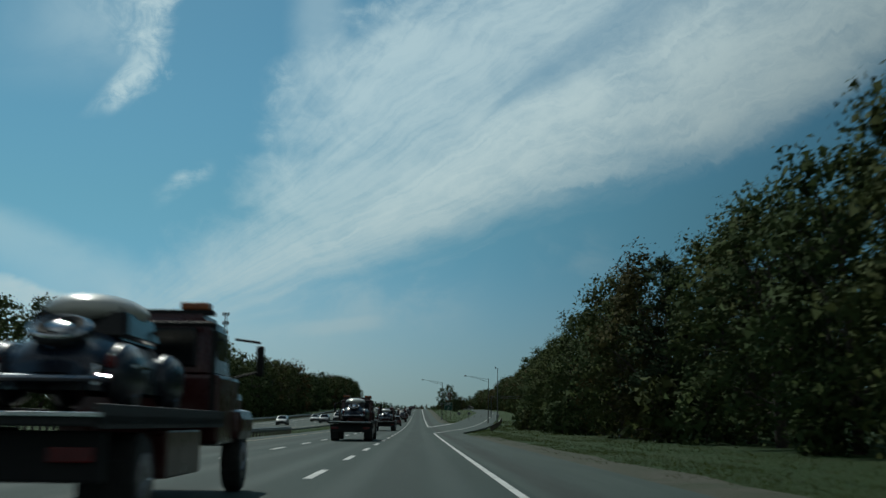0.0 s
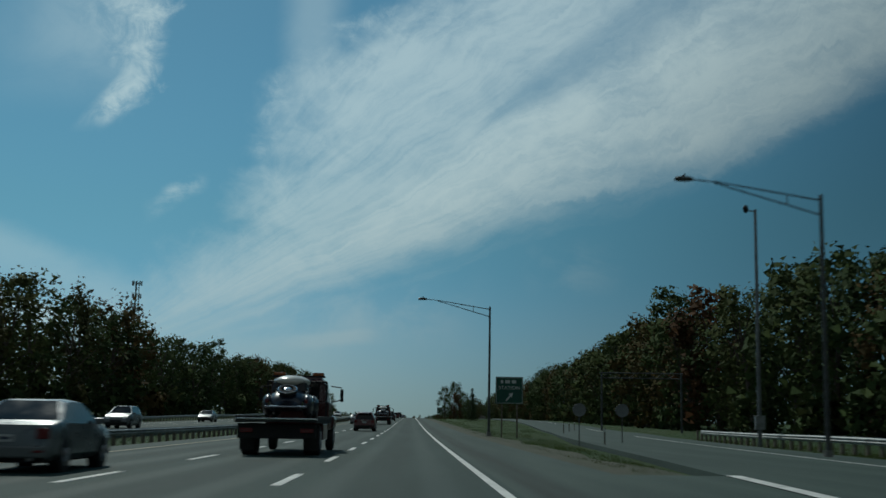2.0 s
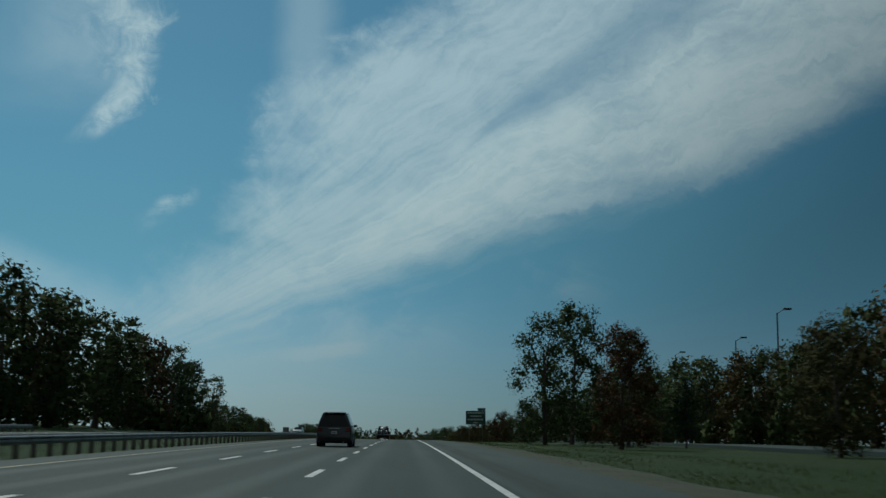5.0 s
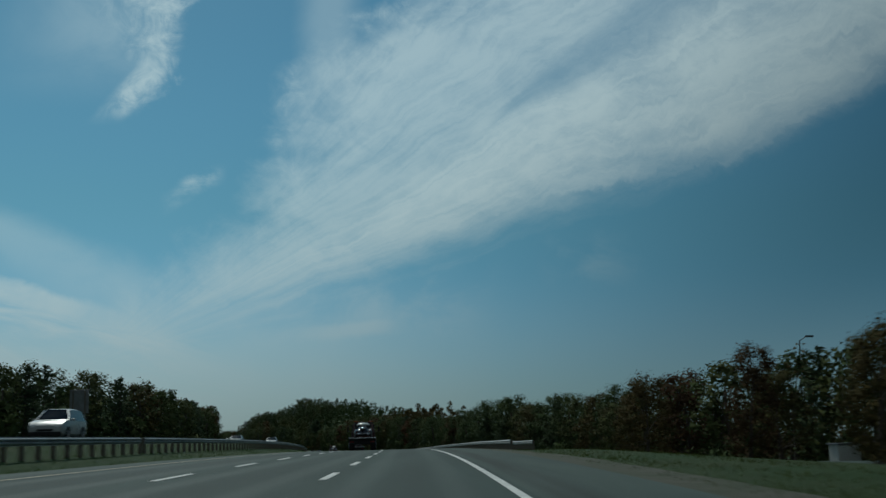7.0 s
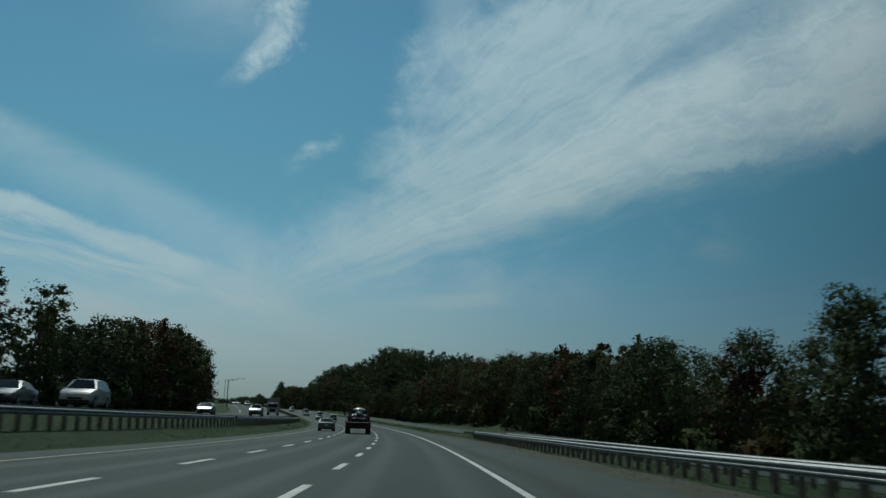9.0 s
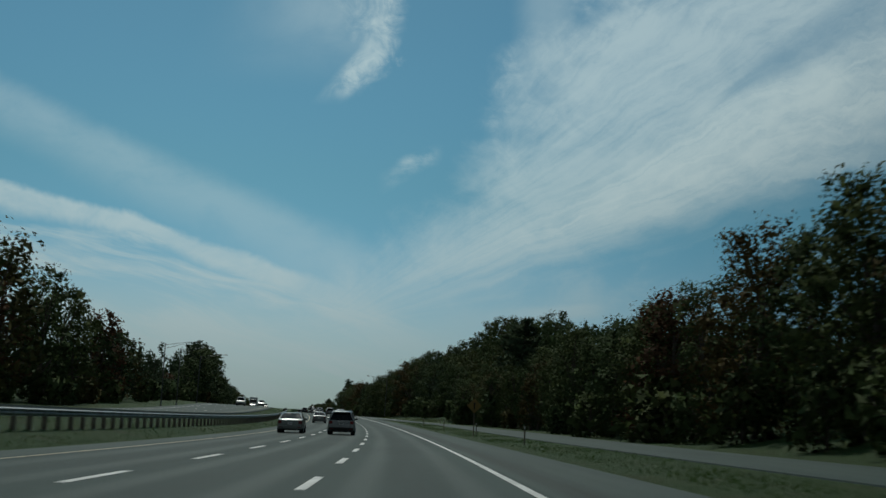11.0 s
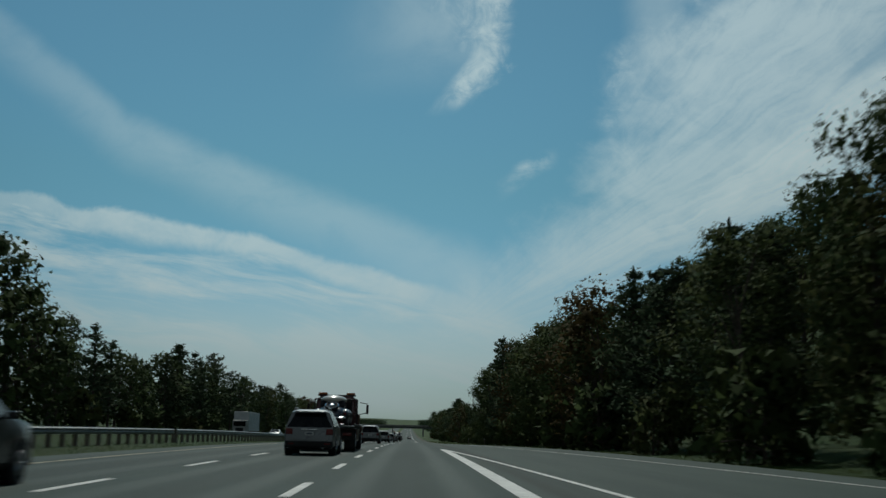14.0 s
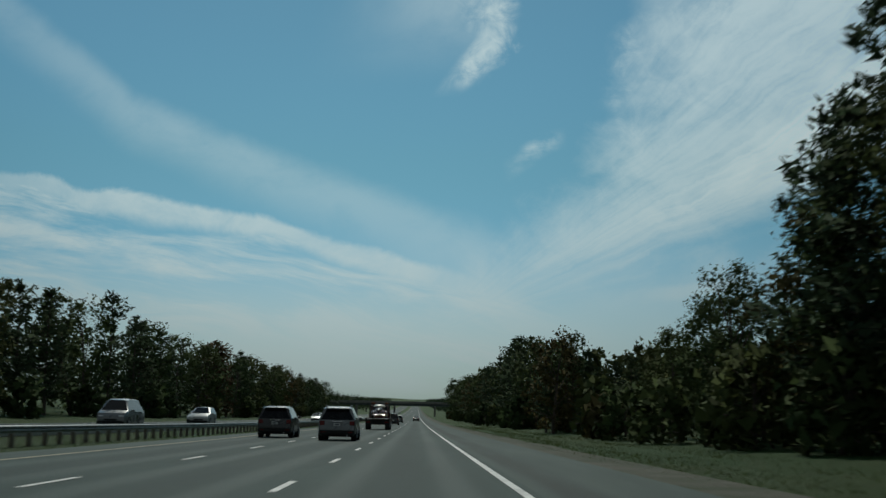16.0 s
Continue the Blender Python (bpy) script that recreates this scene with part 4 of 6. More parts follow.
def tufts(name, s0, s1, inner, outer, count, seed, label, tall=0.14):
    """Upright pointed blades, thick in patches, on the soil between two offsets."""
    r = np.random.default_rng(seed)
    made = []
    while len(made) < count:
        s, f = r.uniform(s0, s1), r.random() ** 1.3
        u = inner(s) + (outer(s) - inner(s)) * f
        if r.random() < 0.45 + 0.9 * noise.noise((s * 0.09, u * 0.4, seed)):
            made.append((s, u, ground_height(s, u) - 0.02))
    made = np.array(made)
    root = on_road(made[:, 0], made[:, 1], made[:, 2])
    a = r.uniform(0, 2 * math.pi, count)
    wide = np.stack([np.cos(a), np.sin(a), 0 * a], -1) * r.uniform(0.012, 0.035, (count, 1))
    tip = np.stack([r.normal(size=count) * 0.09, r.normal(size=count) * 0.09, tall * r.uniform(0.35, 1.25, count)], -1)
    verts = np.stack([root - wide, root + wide, root + tip], 1).reshape(-1, 3)
    return setting(name, mesh_of(name, verts, [(3 * i, 3 * i + 1, 3 * i + 2) for i in range(count)], GRASS_BLADES), label, "grass", "stuff")


tufts("grass", 10, 330, lambda s: max(6.2, RAMP_OUT(s) + 2.9 if s > 70 else 0), lambda s: max(16, RAMP_OUT(s) + 9), 26000, 31, "rough green grass beside the exit ramp")
tufts("grass", 265, 620, lambda s: 6.3, lambda s: max(7, RAMP_IN(s) - 0.6), 14000, 32, "rough grass between the motorway and its ramp")
tufts("grass", 620, 1250, lambda s: 6.3, lambda s: 15.0 if s < 905 else 18.0, 28000, 33, "rough green grass beside the hard shoulder")
tufts("grass", 1250, 1540, lambda s: 6.3, lambda s: 11.0, 9000, 34, "rough grass between the motorway and the slip road")
tufts("grass", 1560, 2150, lambda s: max(6.4, JOIN_OUT(s) + 0.3), lambda s: max(14.5, JOIN_OUT(s) + 3.5), 36000, 35, "rough green grass and weeds under the trees")
tufts("median_grass", 20, 2150, lambda s: -11.6, lambda s: FAR_EDGE(s) + 0.3, 34000, 36, "rough grass along the median", 0.14)

# ---- vehicles ----
def paint(name, colour, flake=0.0):
    nodes, bsdf, m = material(name, 0.32, flake, colour, 0.5)
    at = coords(nodes)
    dust = nodes.noise(at, 2.2, 5.0, 0.6, 0.4)
    low = nodes.ramp(nodes.split(at)[2], 0.75, 0.2)
    nodes.plug(nodes.mix(nodes.math("MULTIPLY", low, nodes.ramp(dust, 0.3, 0.8, 0.0, 0.4)), (*colour,), (0.16, 0.15, 0.13)), bsdf.inputs["Base Color"])
    nodes.plug(nodes.ramp(dust, 0.3, 0.8, 0.25, 0.42), bsdf.inputs["Roughness"])
    bsdf.inputs["Coat Weight"].default_value, bsdf.inputs["Coat Roughness"].default_value = 0.3, 0.08
    return m


def lit(name, colour, strength):
    nodes, bsdf, m = material(name, 0.2, 0.0, colour)
    bsdf.inputs["Emission Color"].default_value, bsdf.inputs["Emission Strength"].default_value = (*colour, 1), strength
    return m


GLASS_DARK = worn("tinted_glass", (0.006, 0.007, 0.008), (0.010, 0.011, 0.012), 1.0, 0.1, 0.0, 20.0, 0.0, 0.3)
RUBBER = worn("tyre_rubber", (0.018, 0.018, 0.018), (0.03, 0.03, 0.029), 6.0, 0.85)
ALLOY = worn("alloy_wheel", (0.40, 0.40, 0.41), (0.25, 0.25, 0.25), 8.0, 0.35, 0.8)
TRIM_BLACK = worn("black_plastic", (0.012, 0.012, 0.013), (0.020, 0.020, 0.020), 5.0, 0.7, 0.0, 60.0, 0.15, 0.3)
CHROME = worn("chrome", (0.75, 0.75, 0.76), (0.6, 0.6, 0.62), 4.0, 0.12, 1.0, 40.0, 0.02)
TAIL_RED = worn("red_lens", (0.14, 0.008, 0.008), (0.10, 0.007, 0.007), 5.0, 0.2)
HEAD_LENS = worn("clear_lens", (0.75, 0.77, 0.78), (0.6, 0.62, 0.64), 5.0, 0.1)
AMBER = worn("amber_lens", (0.32, 0.09, 0.02), (0.26, 0.07, 0.02), 5.0, 0.2)
PLATE = worn("plate_white", (0.6, 0.6, 0.58), (0.5, 0.5, 0.5), 5.0, 0.5)
BAR_DARK = worn("dark_print", (0.05, 0.06, 0.10), (0.04, 0.05, 0.08), 5.0, 0.5)
PAINTS = {"pale": paint("pale_grey_paint", (0.12, 0.135, 0.13), 0.2), "silver": paint("silver_paint", (0.15, 0.16, 0.165), 0.35), "white": paint("white_paint", (0.34, 0.35, 0.345)), "black": paint("black_paint", (0.012, 0.012, 0.013)),
          "grey": paint("grey_paint", (0.12, 0.125, 0.13), 0.4), "maroon": paint("maroon_paint", (0.09, 0.012, 0.012)), "blue": paint("blue_paint", (0.03, 0.05, 0.11), 0.3), "green": paint("dark_green_paint", (0.02, 0.06, 0.035))}

#           length width height; outline of the top and of the window line as (share of length from the rear, height); rear and front screens; wheels
SHAPES = {
    "sedan": (4.75, 1.80, 1.45, [(0, .55), (.012, .93), (.15, 1.02), (.30, 1.41), (.42, 1.45), (.56, 1.43), (.73, .98), (.93, .80), (.985, .66), (1, .5)],
              [(0, .52), (.012, .90), (.15, .97), (.73, .94), (.93, .78), (.985, .64), (1, .48)], (.15, .30), (.56, .73)),
    "suv": (4.70, 1.86, 1.70, [(0, .60), (.012, 1.02), (.085, 1.60), (.16, 1.68), (.42, 1.70), (.56, 1.66), (.72, 1.12), (.93, .98), (.985, .80), (1, .6)],
            [(0, .58), (.012, 1.0), (.085, 1.05), (.72, 1.05), (.93, .95), (.985, .78), (1, .58)], (.012, .085), (.56, .72)),
    "hatchback": (4.2, 1.76, 1.50, [(0, .58), (.012, .95), (.12, 1.40), (.22, 1.49), (.45, 1.50), (.57, 1.45), (.74, 1.0), (.93, .85), (.985, .68), (1, .5)],
                  [(0, .55), (.012, .92), (.12, .98), (.74, .95), (.93, .82), (.985, .66), (1, .48)], (.012, .12), (.57, .74)),
    "van": (5.0, 1.95, 1.95, [(0, .70), (.012, 1.10), (.05, 1.88), (.12, 1.94), (.55, 1.95), (.68, 1.85), (.82, 1.18), (.95, 1.0), (.99, .8), (1, .6)],
            [(0, .66), (.012, 1.08), (.05, 1.12), (.82, 1.10), (.95, .97), (.99, .78), (1, .58)], (.012, .05), (.68, .82)),
}


def disc_wheel(parent, x, y, r, width):
    """A tyre with a rim set in it; the tyre is the wheel's body."""
    bm = bmesh.new()
    tube(bm, (-width / 2, 0, 0), (width / 2, 0, 0), r, r, 20)
    bmesh.ops.bevel(bm, geom=[e for e in bm.edges if len(e.link_faces) == 2 and e.calc_face_angle(0) > 1.2], offset=0.035, segments=2, affect="EDGES")
    w = part("wheel", bm, RUBBER, parent, "black tyre")
    w.location = (x, y, r)
    bm = bmesh.new()
    side = 1 if x > 0 else -1
    tube(bm, (side * width * 0.36, 0, 0), (side * (width / 2 + 0.012), 0, 0), r * 0.64, r * 0.58, 16)
    for i in range(5):
        a = i * 1.2566
        tube(bm, (side * (width / 2 + 0.014), 0, 0), (side * (width / 2 + 0.014), math.cos(a) * r * 0.55, math.sin(a) * r * 0.55), 0.03, 0.022, 5)
    part("rim", bm, ALLOY, w, "alloy rim")


def car(name, shape, colour, label, category="car", rails=False):
    """A passenger car, its rear bumper at y = 0 and its nose along +y."""
    length, width, height, top, belt, rear, front = SHAPES[shape]
    c = thing(name, Matrix(), label, category, "vehicles on the motorway")
    ys = sorted({y for y, _ in top + belt} | {rear[1] + (front[0] - rear[1]) * f for f in (.25, .5, .75)} | {.04, .2, .84})
    half, low, rings = width / 2, 0.24, []
    for q in ys:
        zt, zb = float(table(top, q)), float(table(belt, q))
        taper = 1 - 0.10 * max(0, (q - 0.86) / 0.14) ** 2 - 0.05 * max(0, (0.06 - q) / 0.06) ** 2
        w, tall = half * taper, max(0.0, zt - zb)
        roof = w - 0.03 - 0.36 * tall
        base = low + 0.12 * max(0, (0.03 - q) / 0.03, (q - 0.97) / 0.03)
        ring = [(w * .86, base), (w * .985, base + .12), (w, base + (zb - base) * .55), (w * .97, zb), (roof, zt - .05 * min(1, tall * 3)), (roof - .14 * min(1, tall * 3) - .02, zt)]
        rings.append([(x, q * length, z) for x, z in ring] + [(-x, q * length, z) for x, z in reversed(ring)])
    verts = [p for ring in rings for p in ring]
    sets = {"body": [], "side_window": [], "side_window_b": [], "windscreen": [], "rear_window": []}
    for i in range(len(ys) - 1):
        mid = (ys[i] + ys[i + 1]) / 2
        for j in range(12):
            k = (j + 1) % 12
            f = (i * 12 + j, i * 12 + k, (i + 1) * 12 + k, (i + 1) * 12 + j)
            glass = rear[0] + (rear[1] - rear[0]) * .6 < mid < front[0] + (front[1] - front[0]) * .6
            key = "body"
            if j == 3 and glass:
                key = "side_window"
            elif j == 7 and glass:
                key = "side_window_b"
            elif j in (4, 5, 6) and rear[0] < mid < rear[1] and j == 5:
                key = "rear_window"
            elif j == 5 and front[0] < mid < front[1]:
                key = "windscreen"
            sets[key].append(f)
    last = (len(ys) - 1) * 12
    sets["body"] += [tuple(range(11, -1, -1)), tuple(range(last, last + 12))]
    for key, faces in sets.items():
        if not faces:
            continue
        used = sorted({v for f in faces for v in f})
        ids = {v: i for i, v in enumerate(used)}
        me = mesh_of(key.replace("_b", ""), [verts[v] for v in used], [tuple(ids[v] for v in f) for f in faces], PAINTS[colour] if key == "body" else GLASS_DARK)
        if key == "body":
            me.polygons.foreach_set("use_smooth", [True] * len(me.polygons))
            me.set_sharp_from_angle(angle=radians(28))
        part(key.replace("_b", ""), me, None, c, "" if key == "body" else "dark tinted glass")
    r = 0.34 if shape in ("suv", "van") else 0.31
    for x in (-1, 1):
        for q in (.19, .80):
            disc_wheel(c, x * (half - 0.09), q * length, r, 0.22)
            bm = bmesh.new()
            tube(bm, (x * (half - 0.25), q * length, r + .02), (x * (half + 0.006), q * length, r + .02), r * 1.17, r * 1.17, 20)
            part("wheel_arch", bm, TRIM_BLACK, c, "dark wheel arch")
        zt = float(table(belt, .012))
        bm = bmesh.new()
        box(bm, x * half * .66, -0.02, zt - .24, x * half * .93, .10, zt - .03, .02) if x > 0 else box(bm, x * half * .93, -0.02, zt - .24, x * half * .66, .10, zt - .03, .02)
        part("tail_light", bm, TAIL_RED, c, "red tail light")
        bm = bmesh.new()
        zf = float(table(belt, .985))
        a, b = sorted((x * half * .52, x * half * .84))
        box(bm, a, length * .955, zf - .12, b, length * .992, zf + .04, .02)
        part("headlight", bm, HEAD_LENS, c, "clear headlight")
        bm = bmesh.new()
        a, b = sorted((x * half * .97, x * (half + .17)))
        box(bm, a, length * .645, float(table(belt, .64)), b, length * .67, float(table(belt, .64)) + .13, .03)
        part("wing_mirror", bm, PAINTS[colour], c)
        if rails:
            bm = bmesh.new()
            tube(bm, (x * half * .66, length * .16, height + .03), (x * half * .68, length * .50, height + .03), .022, .022, 6)
            for q in (.17, .49):
                tube(bm, (x * half * .67, length * q, height - .06), (x * half * .67, length * q, height + .03), .02, .02, 5)
            part("roof_rail", bm, ALLOY, c, "silver roof rail")
    bm = bmesh.new()
    box(bm, -half * .93, -0.05, .30, half * .93, .10, .52, .03)
    part("rear_bumper", bm, TRIM_BLACK if shape in ("suv", "van") else PAINTS[colour], c)
    if shape in ("suv", "hatchback", "van"):
        edge_y, edge_z = rear[1] * length, float(table(top, rear[1]))
        bm = bmesh.new()
        box(bm, -half * .62, edge_y - .20, edge_z - .05, half * .62, edge_y + .22, edge_z + .012, .02)
        part("spoiler", bm, PAINTS[colour], c, "roof lip over the rear window")
        bm = bmesh.new()
        low_y, low_z = rear[0] * length, float(table(top, rear[0]))
        tube(bm, (.04, low_y - .01, low_z + .04), (-.34, low_y + .05, low_z + .16), .012, .008, 5)
        part("rear_wiper", bm, TRIM_BLACK, c, "black rear wiper")
        bm = bmesh.new()
        box(bm, -.30, -.025, low_z - .10, .30, .03, low_z - .06, .008)
        part("tailgate_handle", bm, CHROME, c, "chrome tailgate strip")
    for x in (-1, 1):
        bm = bmesh.new()
        a, b = sorted((x * half * .60, x * half * .84))
        box(bm, a, -.058, .40, b, -.03, .445, .006)
        part("reflector", bm, TAIL_RED, c, "red bumper reflector")
    bm = bmesh.new()
    tube(bm, (half * .55, -.05, .27), (half * .55, .25, .27), .035, .035, 8)
    part("exhaust", bm, ALLOY, c, "steel exhaust pipe")
    bm = bmesh.new()
    box(bm, -half * .80, .10, .20, half * .80, length * .9, .30, .02)
    part("underbody", bm, TRIM_BLACK, c, "dark underbody")
    bm = bmesh.new()
    box(bm, -half * .90, length - .12, .28, half * .90, length + .03, .48, .03)
    part("front_bumper", bm, TRIM_BLACK, c)
    bm = bmesh.new()
    box(bm, -.42, length * .975, .50, .42, length + .015, .62, .01)
    part("grille", bm, TRIM_BLACK, c, "black grille")
    bm = bmesh.new()
    z = .60 if shape == "sedan" else .72
    box(bm, -.16, -.03, z, .16, .02, z + .14, .005)
    p = part("number_plate", bm, PLATE, c, "white plate")
    bm = bmesh.new()
    box(bm, -.11, -.036, z + .045, .11, -.028, z + .10)
    part("print_bar", bm, BAR_DARK, p, "dark bar")
    return c


def tow_truck():
    t = thing("flatbed_tow_truck", Matrix(), "dark red flatbed tow truck carrying an old car", "truck", "vehicles on the motorway")
    red = paint("truck_red", (0.050, 0.008, 0.008))
    bm = bmesh.new()
    for x in (-.42, .42):
        box(bm, x - .06, .2, .62, x + .06, 8.6, .86, .01)
    part("chassis", bm, TRIM_BLACK, t)
    bm = bmesh.new()
    box(bm, -1.25, -.2, 1.02, 1.25, 6.3, 1.14, .02)
    for x in (-1.25, 1.19):
        box(bm, x, -.2, 1.0, x + .06, 6.3, 1.22, .01)
    deck = part("deck", bm, worn("deck_steel", (0.03, 0.03, 0.031), (0.05, 0.048, 0.046), 3.0, 0.6, 0.3), t, "dark steel deck")
    bm = bmesh.new()
    box(bm, -1.25, -.25, 1.10, 1.25, -.20, 1.145, .008)
    part("deck_edge", bm, CHROME, deck, "bright steel edge")
    bm = bmesh.new()
    box(bm, -1.2, .1, .52, 1.2, .25, .98, .03)
    part("rear_panel", bm, TRIM_BLACK, t)
    for x in (-1, 1):
        for y in (1.6, 8.6):
            disc_wheel(t, x * (.98 if y < 5 else 1.06), y, .48, .5 if y < 5 else .28)
        bm = bmesh.new()
        a, b = sorted((x * .72, x * 1.12))
        box(bm, a, .05, .70, b, .11, .84, .015)
        part("tail_light", bm, TAIL_RED, t, "red tail light")
        bm = bmesh.new()
        a, b = sorted((x * .76, x * 1.22))
        box(bm, a, .85, .16, b, .88, .70, .008)
        part("mudflap", bm, RUBBER, t, "black rubber mudflap")
        bm = bmesh.new()
        a, b = sorted((x * 1.0, x * 1.24))
        box(bm, a, 2.6, .45, b, 4.6, .98, .03)
        part("toolbox", bm, red, t, "dark red side toolbox")
        bm = bmesh.new()
        tube(bm, (x * 1.1, 8.0, 1.75), (x * 1.5, 8.0, 1.85), .02, .02, 6)
        tube(bm, (x * 1.1, 8.0, 2.35), (x * 1.5, 8.0, 2.3), .02, .02, 6)
        a, b = sorted((x * 1.44, x * 1.56))
        box(bm, a, 7.97, 1.78, b, 8.05, 2.25, .03)
        part("mirror", bm, TRIM_BLACK, t, "tall black mirror")
    bm = bmesh.new()
    box(bm, -1.14, 6.5, .75, 1.14, 8.3, 1.75, .06)
    box(bm, -1.05, 8.2, .7, 1.05, 9.4, 1.55, .12)
    cab = bmesh.ops.create_cube(bm, size=1.0, matrix=Matrix.Translation((0, 7.3, 2.15)) @ Matrix.Diagonal((2.1, 1.55, .95, 1)))
    for v in cab["verts"]:
        if v.co.z > 2.3:
            v.co.x *= .88
            v.co.y = 7.3 + (v.co.y - 7.3) * .86
    bmesh.ops.bevel(bm, geom=list({e for v in cab["verts"] for e in v.link_edges}), offset=.10, segments=3, affect="EDGES")
    part("cab", bm, red, t, "dark red cab")
    for x in (-1, 1):
        bm = bmesh.new()
        a, b = sorted((x * .86, x * 1.25))
        box(bm, a, 7.9, .78, b, 9.35, 1.28, .16)
        part("fender", bm, red, t, "rounded dark red front fender")
    bm = bmesh.new()
    box(bm, -.78, 6.50, 1.85, .78, 6.58, 2.42, .03)
    part("rear_window", bm, GLASS_DARK, t, "dark glass")
    for x in (-1, 1):
        bm = bmesh.new()
        a, b = sorted((x * .955, x * 1.01))
        box(bm, a, 6.95, 1.85, b, 7.85, 2.4, .01)
        part("side_window", bm, GLASS_DARK, t, "dark glass")
    bm = bmesh.new()
    box(bm, -.95, 6.75, 2.62, .95, 7.05, 2.69, .02)
    bar = part("light_bar", bm, TRIM_BLACK, t)
    for x in (-.9, .48):
        bm = bmesh.new()
        box(bm, x, 6.74, 2.69, x + .42, 7.06, 2.80, .03)
        part("amber_lamp", bm, AMBER, bar, "amber lens")
    bm = bmesh.new()
    for x in (-1.05, 1.05):
        tube(bm, (x, 6.38, 1.1), (x, 6.38, 2.45), .035, .035, 8)
    tube(bm, (-1.05, 6.38, 2.45), (1.05, 6.38, 2.45), .035, .035, 8)
    part("headboard", bm, TRIM_BLACK, t, "black steel headboard")
    return t


def hoop(bm, m, big, small, n=28, k=8):
    """A ring of round section, its axis along z of m."""
    rows = []
    for i in range(n):
        a = 2 * math.pi * i / n
        rows.append([bm.verts.new(m @ Vector(((big + small * math.cos(2 * math.pi * q / k)) * math.cos(a), (big + small * math.cos(2 * math.pi * q / k)) * math.sin(a), small * math.sin(2 * math.pi * q / k)))) for q in range(k)])
    for i in range(n):
        for q in range(k):
            bm.faces.new((rows[i][q], rows[(i + 1) % n][q], rows[(i + 1) % n][(q + 1) % k], rows[i][(q + 1) % k]))
    return bm


def vintage_car():
    """A rounded 1940s car with a spare wheel on its sloping tail, tail to the rear."""
    c = thing("vintage_car", Matrix(), "dark blue vintage car with a cream roof on a truck's deck", "car")
    blue, cream = paint("midnight_blue_paint", (0.012, 0.017, 0.03)), paint("cream_paint", (0.62, 0.59, 0.52))
    prof = [(0, .52, .42), (.08, .70, .56), (.35, .92, .68), (.8, 1.08, .76), (1.3, 1.14, .80), (3.2, 1.10, .76), (4.1, .95, .6), (4.4, .6, .4)]
    verts, faces = [], []
    for y, z, w in prof:
        for k in range(16):
            a = math.pi * k / 15
            verts.append((math.copysign(abs(math.cos(a)) ** .75, math.cos(a)) * w, y, .30 + math.sin(a) ** .55 * (z - .30)))
    for i in range(len(prof) - 1):
        faces += [(i * 16 + k, i * 16 + k + 1, (i + 1) * 16 + k + 1, (i + 1) * 16 + k) for k in range(15)]
    faces += [tuple(range(16)), tuple(range((len(prof) - 1) * 16, len(prof) * 16))[::-1]]
    part("body", mesh_of("body", verts, faces, blue, None, True), blue, c)
    bm = bmesh.new()
    cab = bmesh.ops.create_cube(bm, size=1.0, matrix=Matrix.Translation((0, 2.05, 1.22)) @ Matrix.Diagonal((1.42, 2.1, .46, 1)))
    for v in cab["verts"]:
        if v.co.z > 1.3:
            v.co.x *= .88
            v.co.y = 2.05 + (v.co.y - 2.05) * .74
    bmesh.ops.bevel(bm, geom=list({e for v in cab["verts"] for e in v.link_edges}), offset=.08, segments=3, affect="EDGES")
    part("cabin", bm, GLASS_DARK, c, "dark cabin glass")
    bm = bmesh.new()
    bmesh.ops.create_uvsphere(bm, u_segments=24, v_segments=12, radius=1.0, matrix=Matrix.Translation((0, 2.05, 1.42)) @ Matrix.Diagonal((.71, 1.06, .27, 1)))
    for f in bm.faces:
        f.smooth = True
    part("roof", bm, cream, c, "cream white roof")
    for x in (-1, 1):
        for y in (.85, 3.5):
            bm = bmesh.new()
            bmesh.ops.create_uvsphere(bm, u_segments=18, v_segments=12, radius=1.0, matrix=Matrix.Translation((x * .74, y, .52)) @ Matrix.Diagonal((.23, .74, .42, 1)))
            for f in bm.faces:
                f.smooth = True
            part("fender", bm, blue, c, "rounded dark blue fender")
            disc_wheel(c, x * .80, y, .33, .18)
        bm = bmesh.new()
        tube(bm, (x * .95, .5, .62), (x * .97, 1.2, .62), .018, .018, 6)
        part("trim_strip", bm, CHROME, c, "chrome trim strip")
        bm = bmesh.new()
        bmesh.ops.create_uvsphere(bm, u_segments=12, v_segments=8, radius=1.0, matrix=Matrix.Translation((x * .74, .12, .66)) @ Matrix.Diagonal((.07, .05, .09, 1)))
        part("tail_light", bm, TAIL_RED, c, "small red tail light")
        bm = bmesh.new()
        tube(bm, (x * .62, -.10, .36), (x * .62, -.10, .62), .04, .03, 8)
        part("overrider", bm, CHROME, c, "chrome overrider")
    lid = Matrix.Translation((0, .42, 1.06)) @ Matrix.Rotation(radians(26), 4, "X")
    bm = hoop(bmesh.new(), lid, .30, .09)
    spare = part("spare_wheel", bm, RUBBER, c, "black spare tyre on the tail")
    part("wheel_ring", hoop(bmesh.new(), lid @ Matrix.Translation((0, 0, .05)), .35, .035), CHROME, spare, "chrome ring")
    bm = bmesh.new()
    bmesh.ops.create_uvsphere(bm, u_segments=16, v_segments=8, radius=1.0, matrix=lid @ Matrix.Translation((0, 0, .05)) @ Matrix.Diagonal((.17, .17, .06, 1)))
    part("hub_cap", bm, CHROME, spare, "chrome hub cap")
    bm = bmesh.new()
    tube(bm, (-.78, -.10, .44), (.78, -.10, .44), .05, .05, 8)
    part("bumper", bm, CHROME, c, "chrome bumper")
    return c


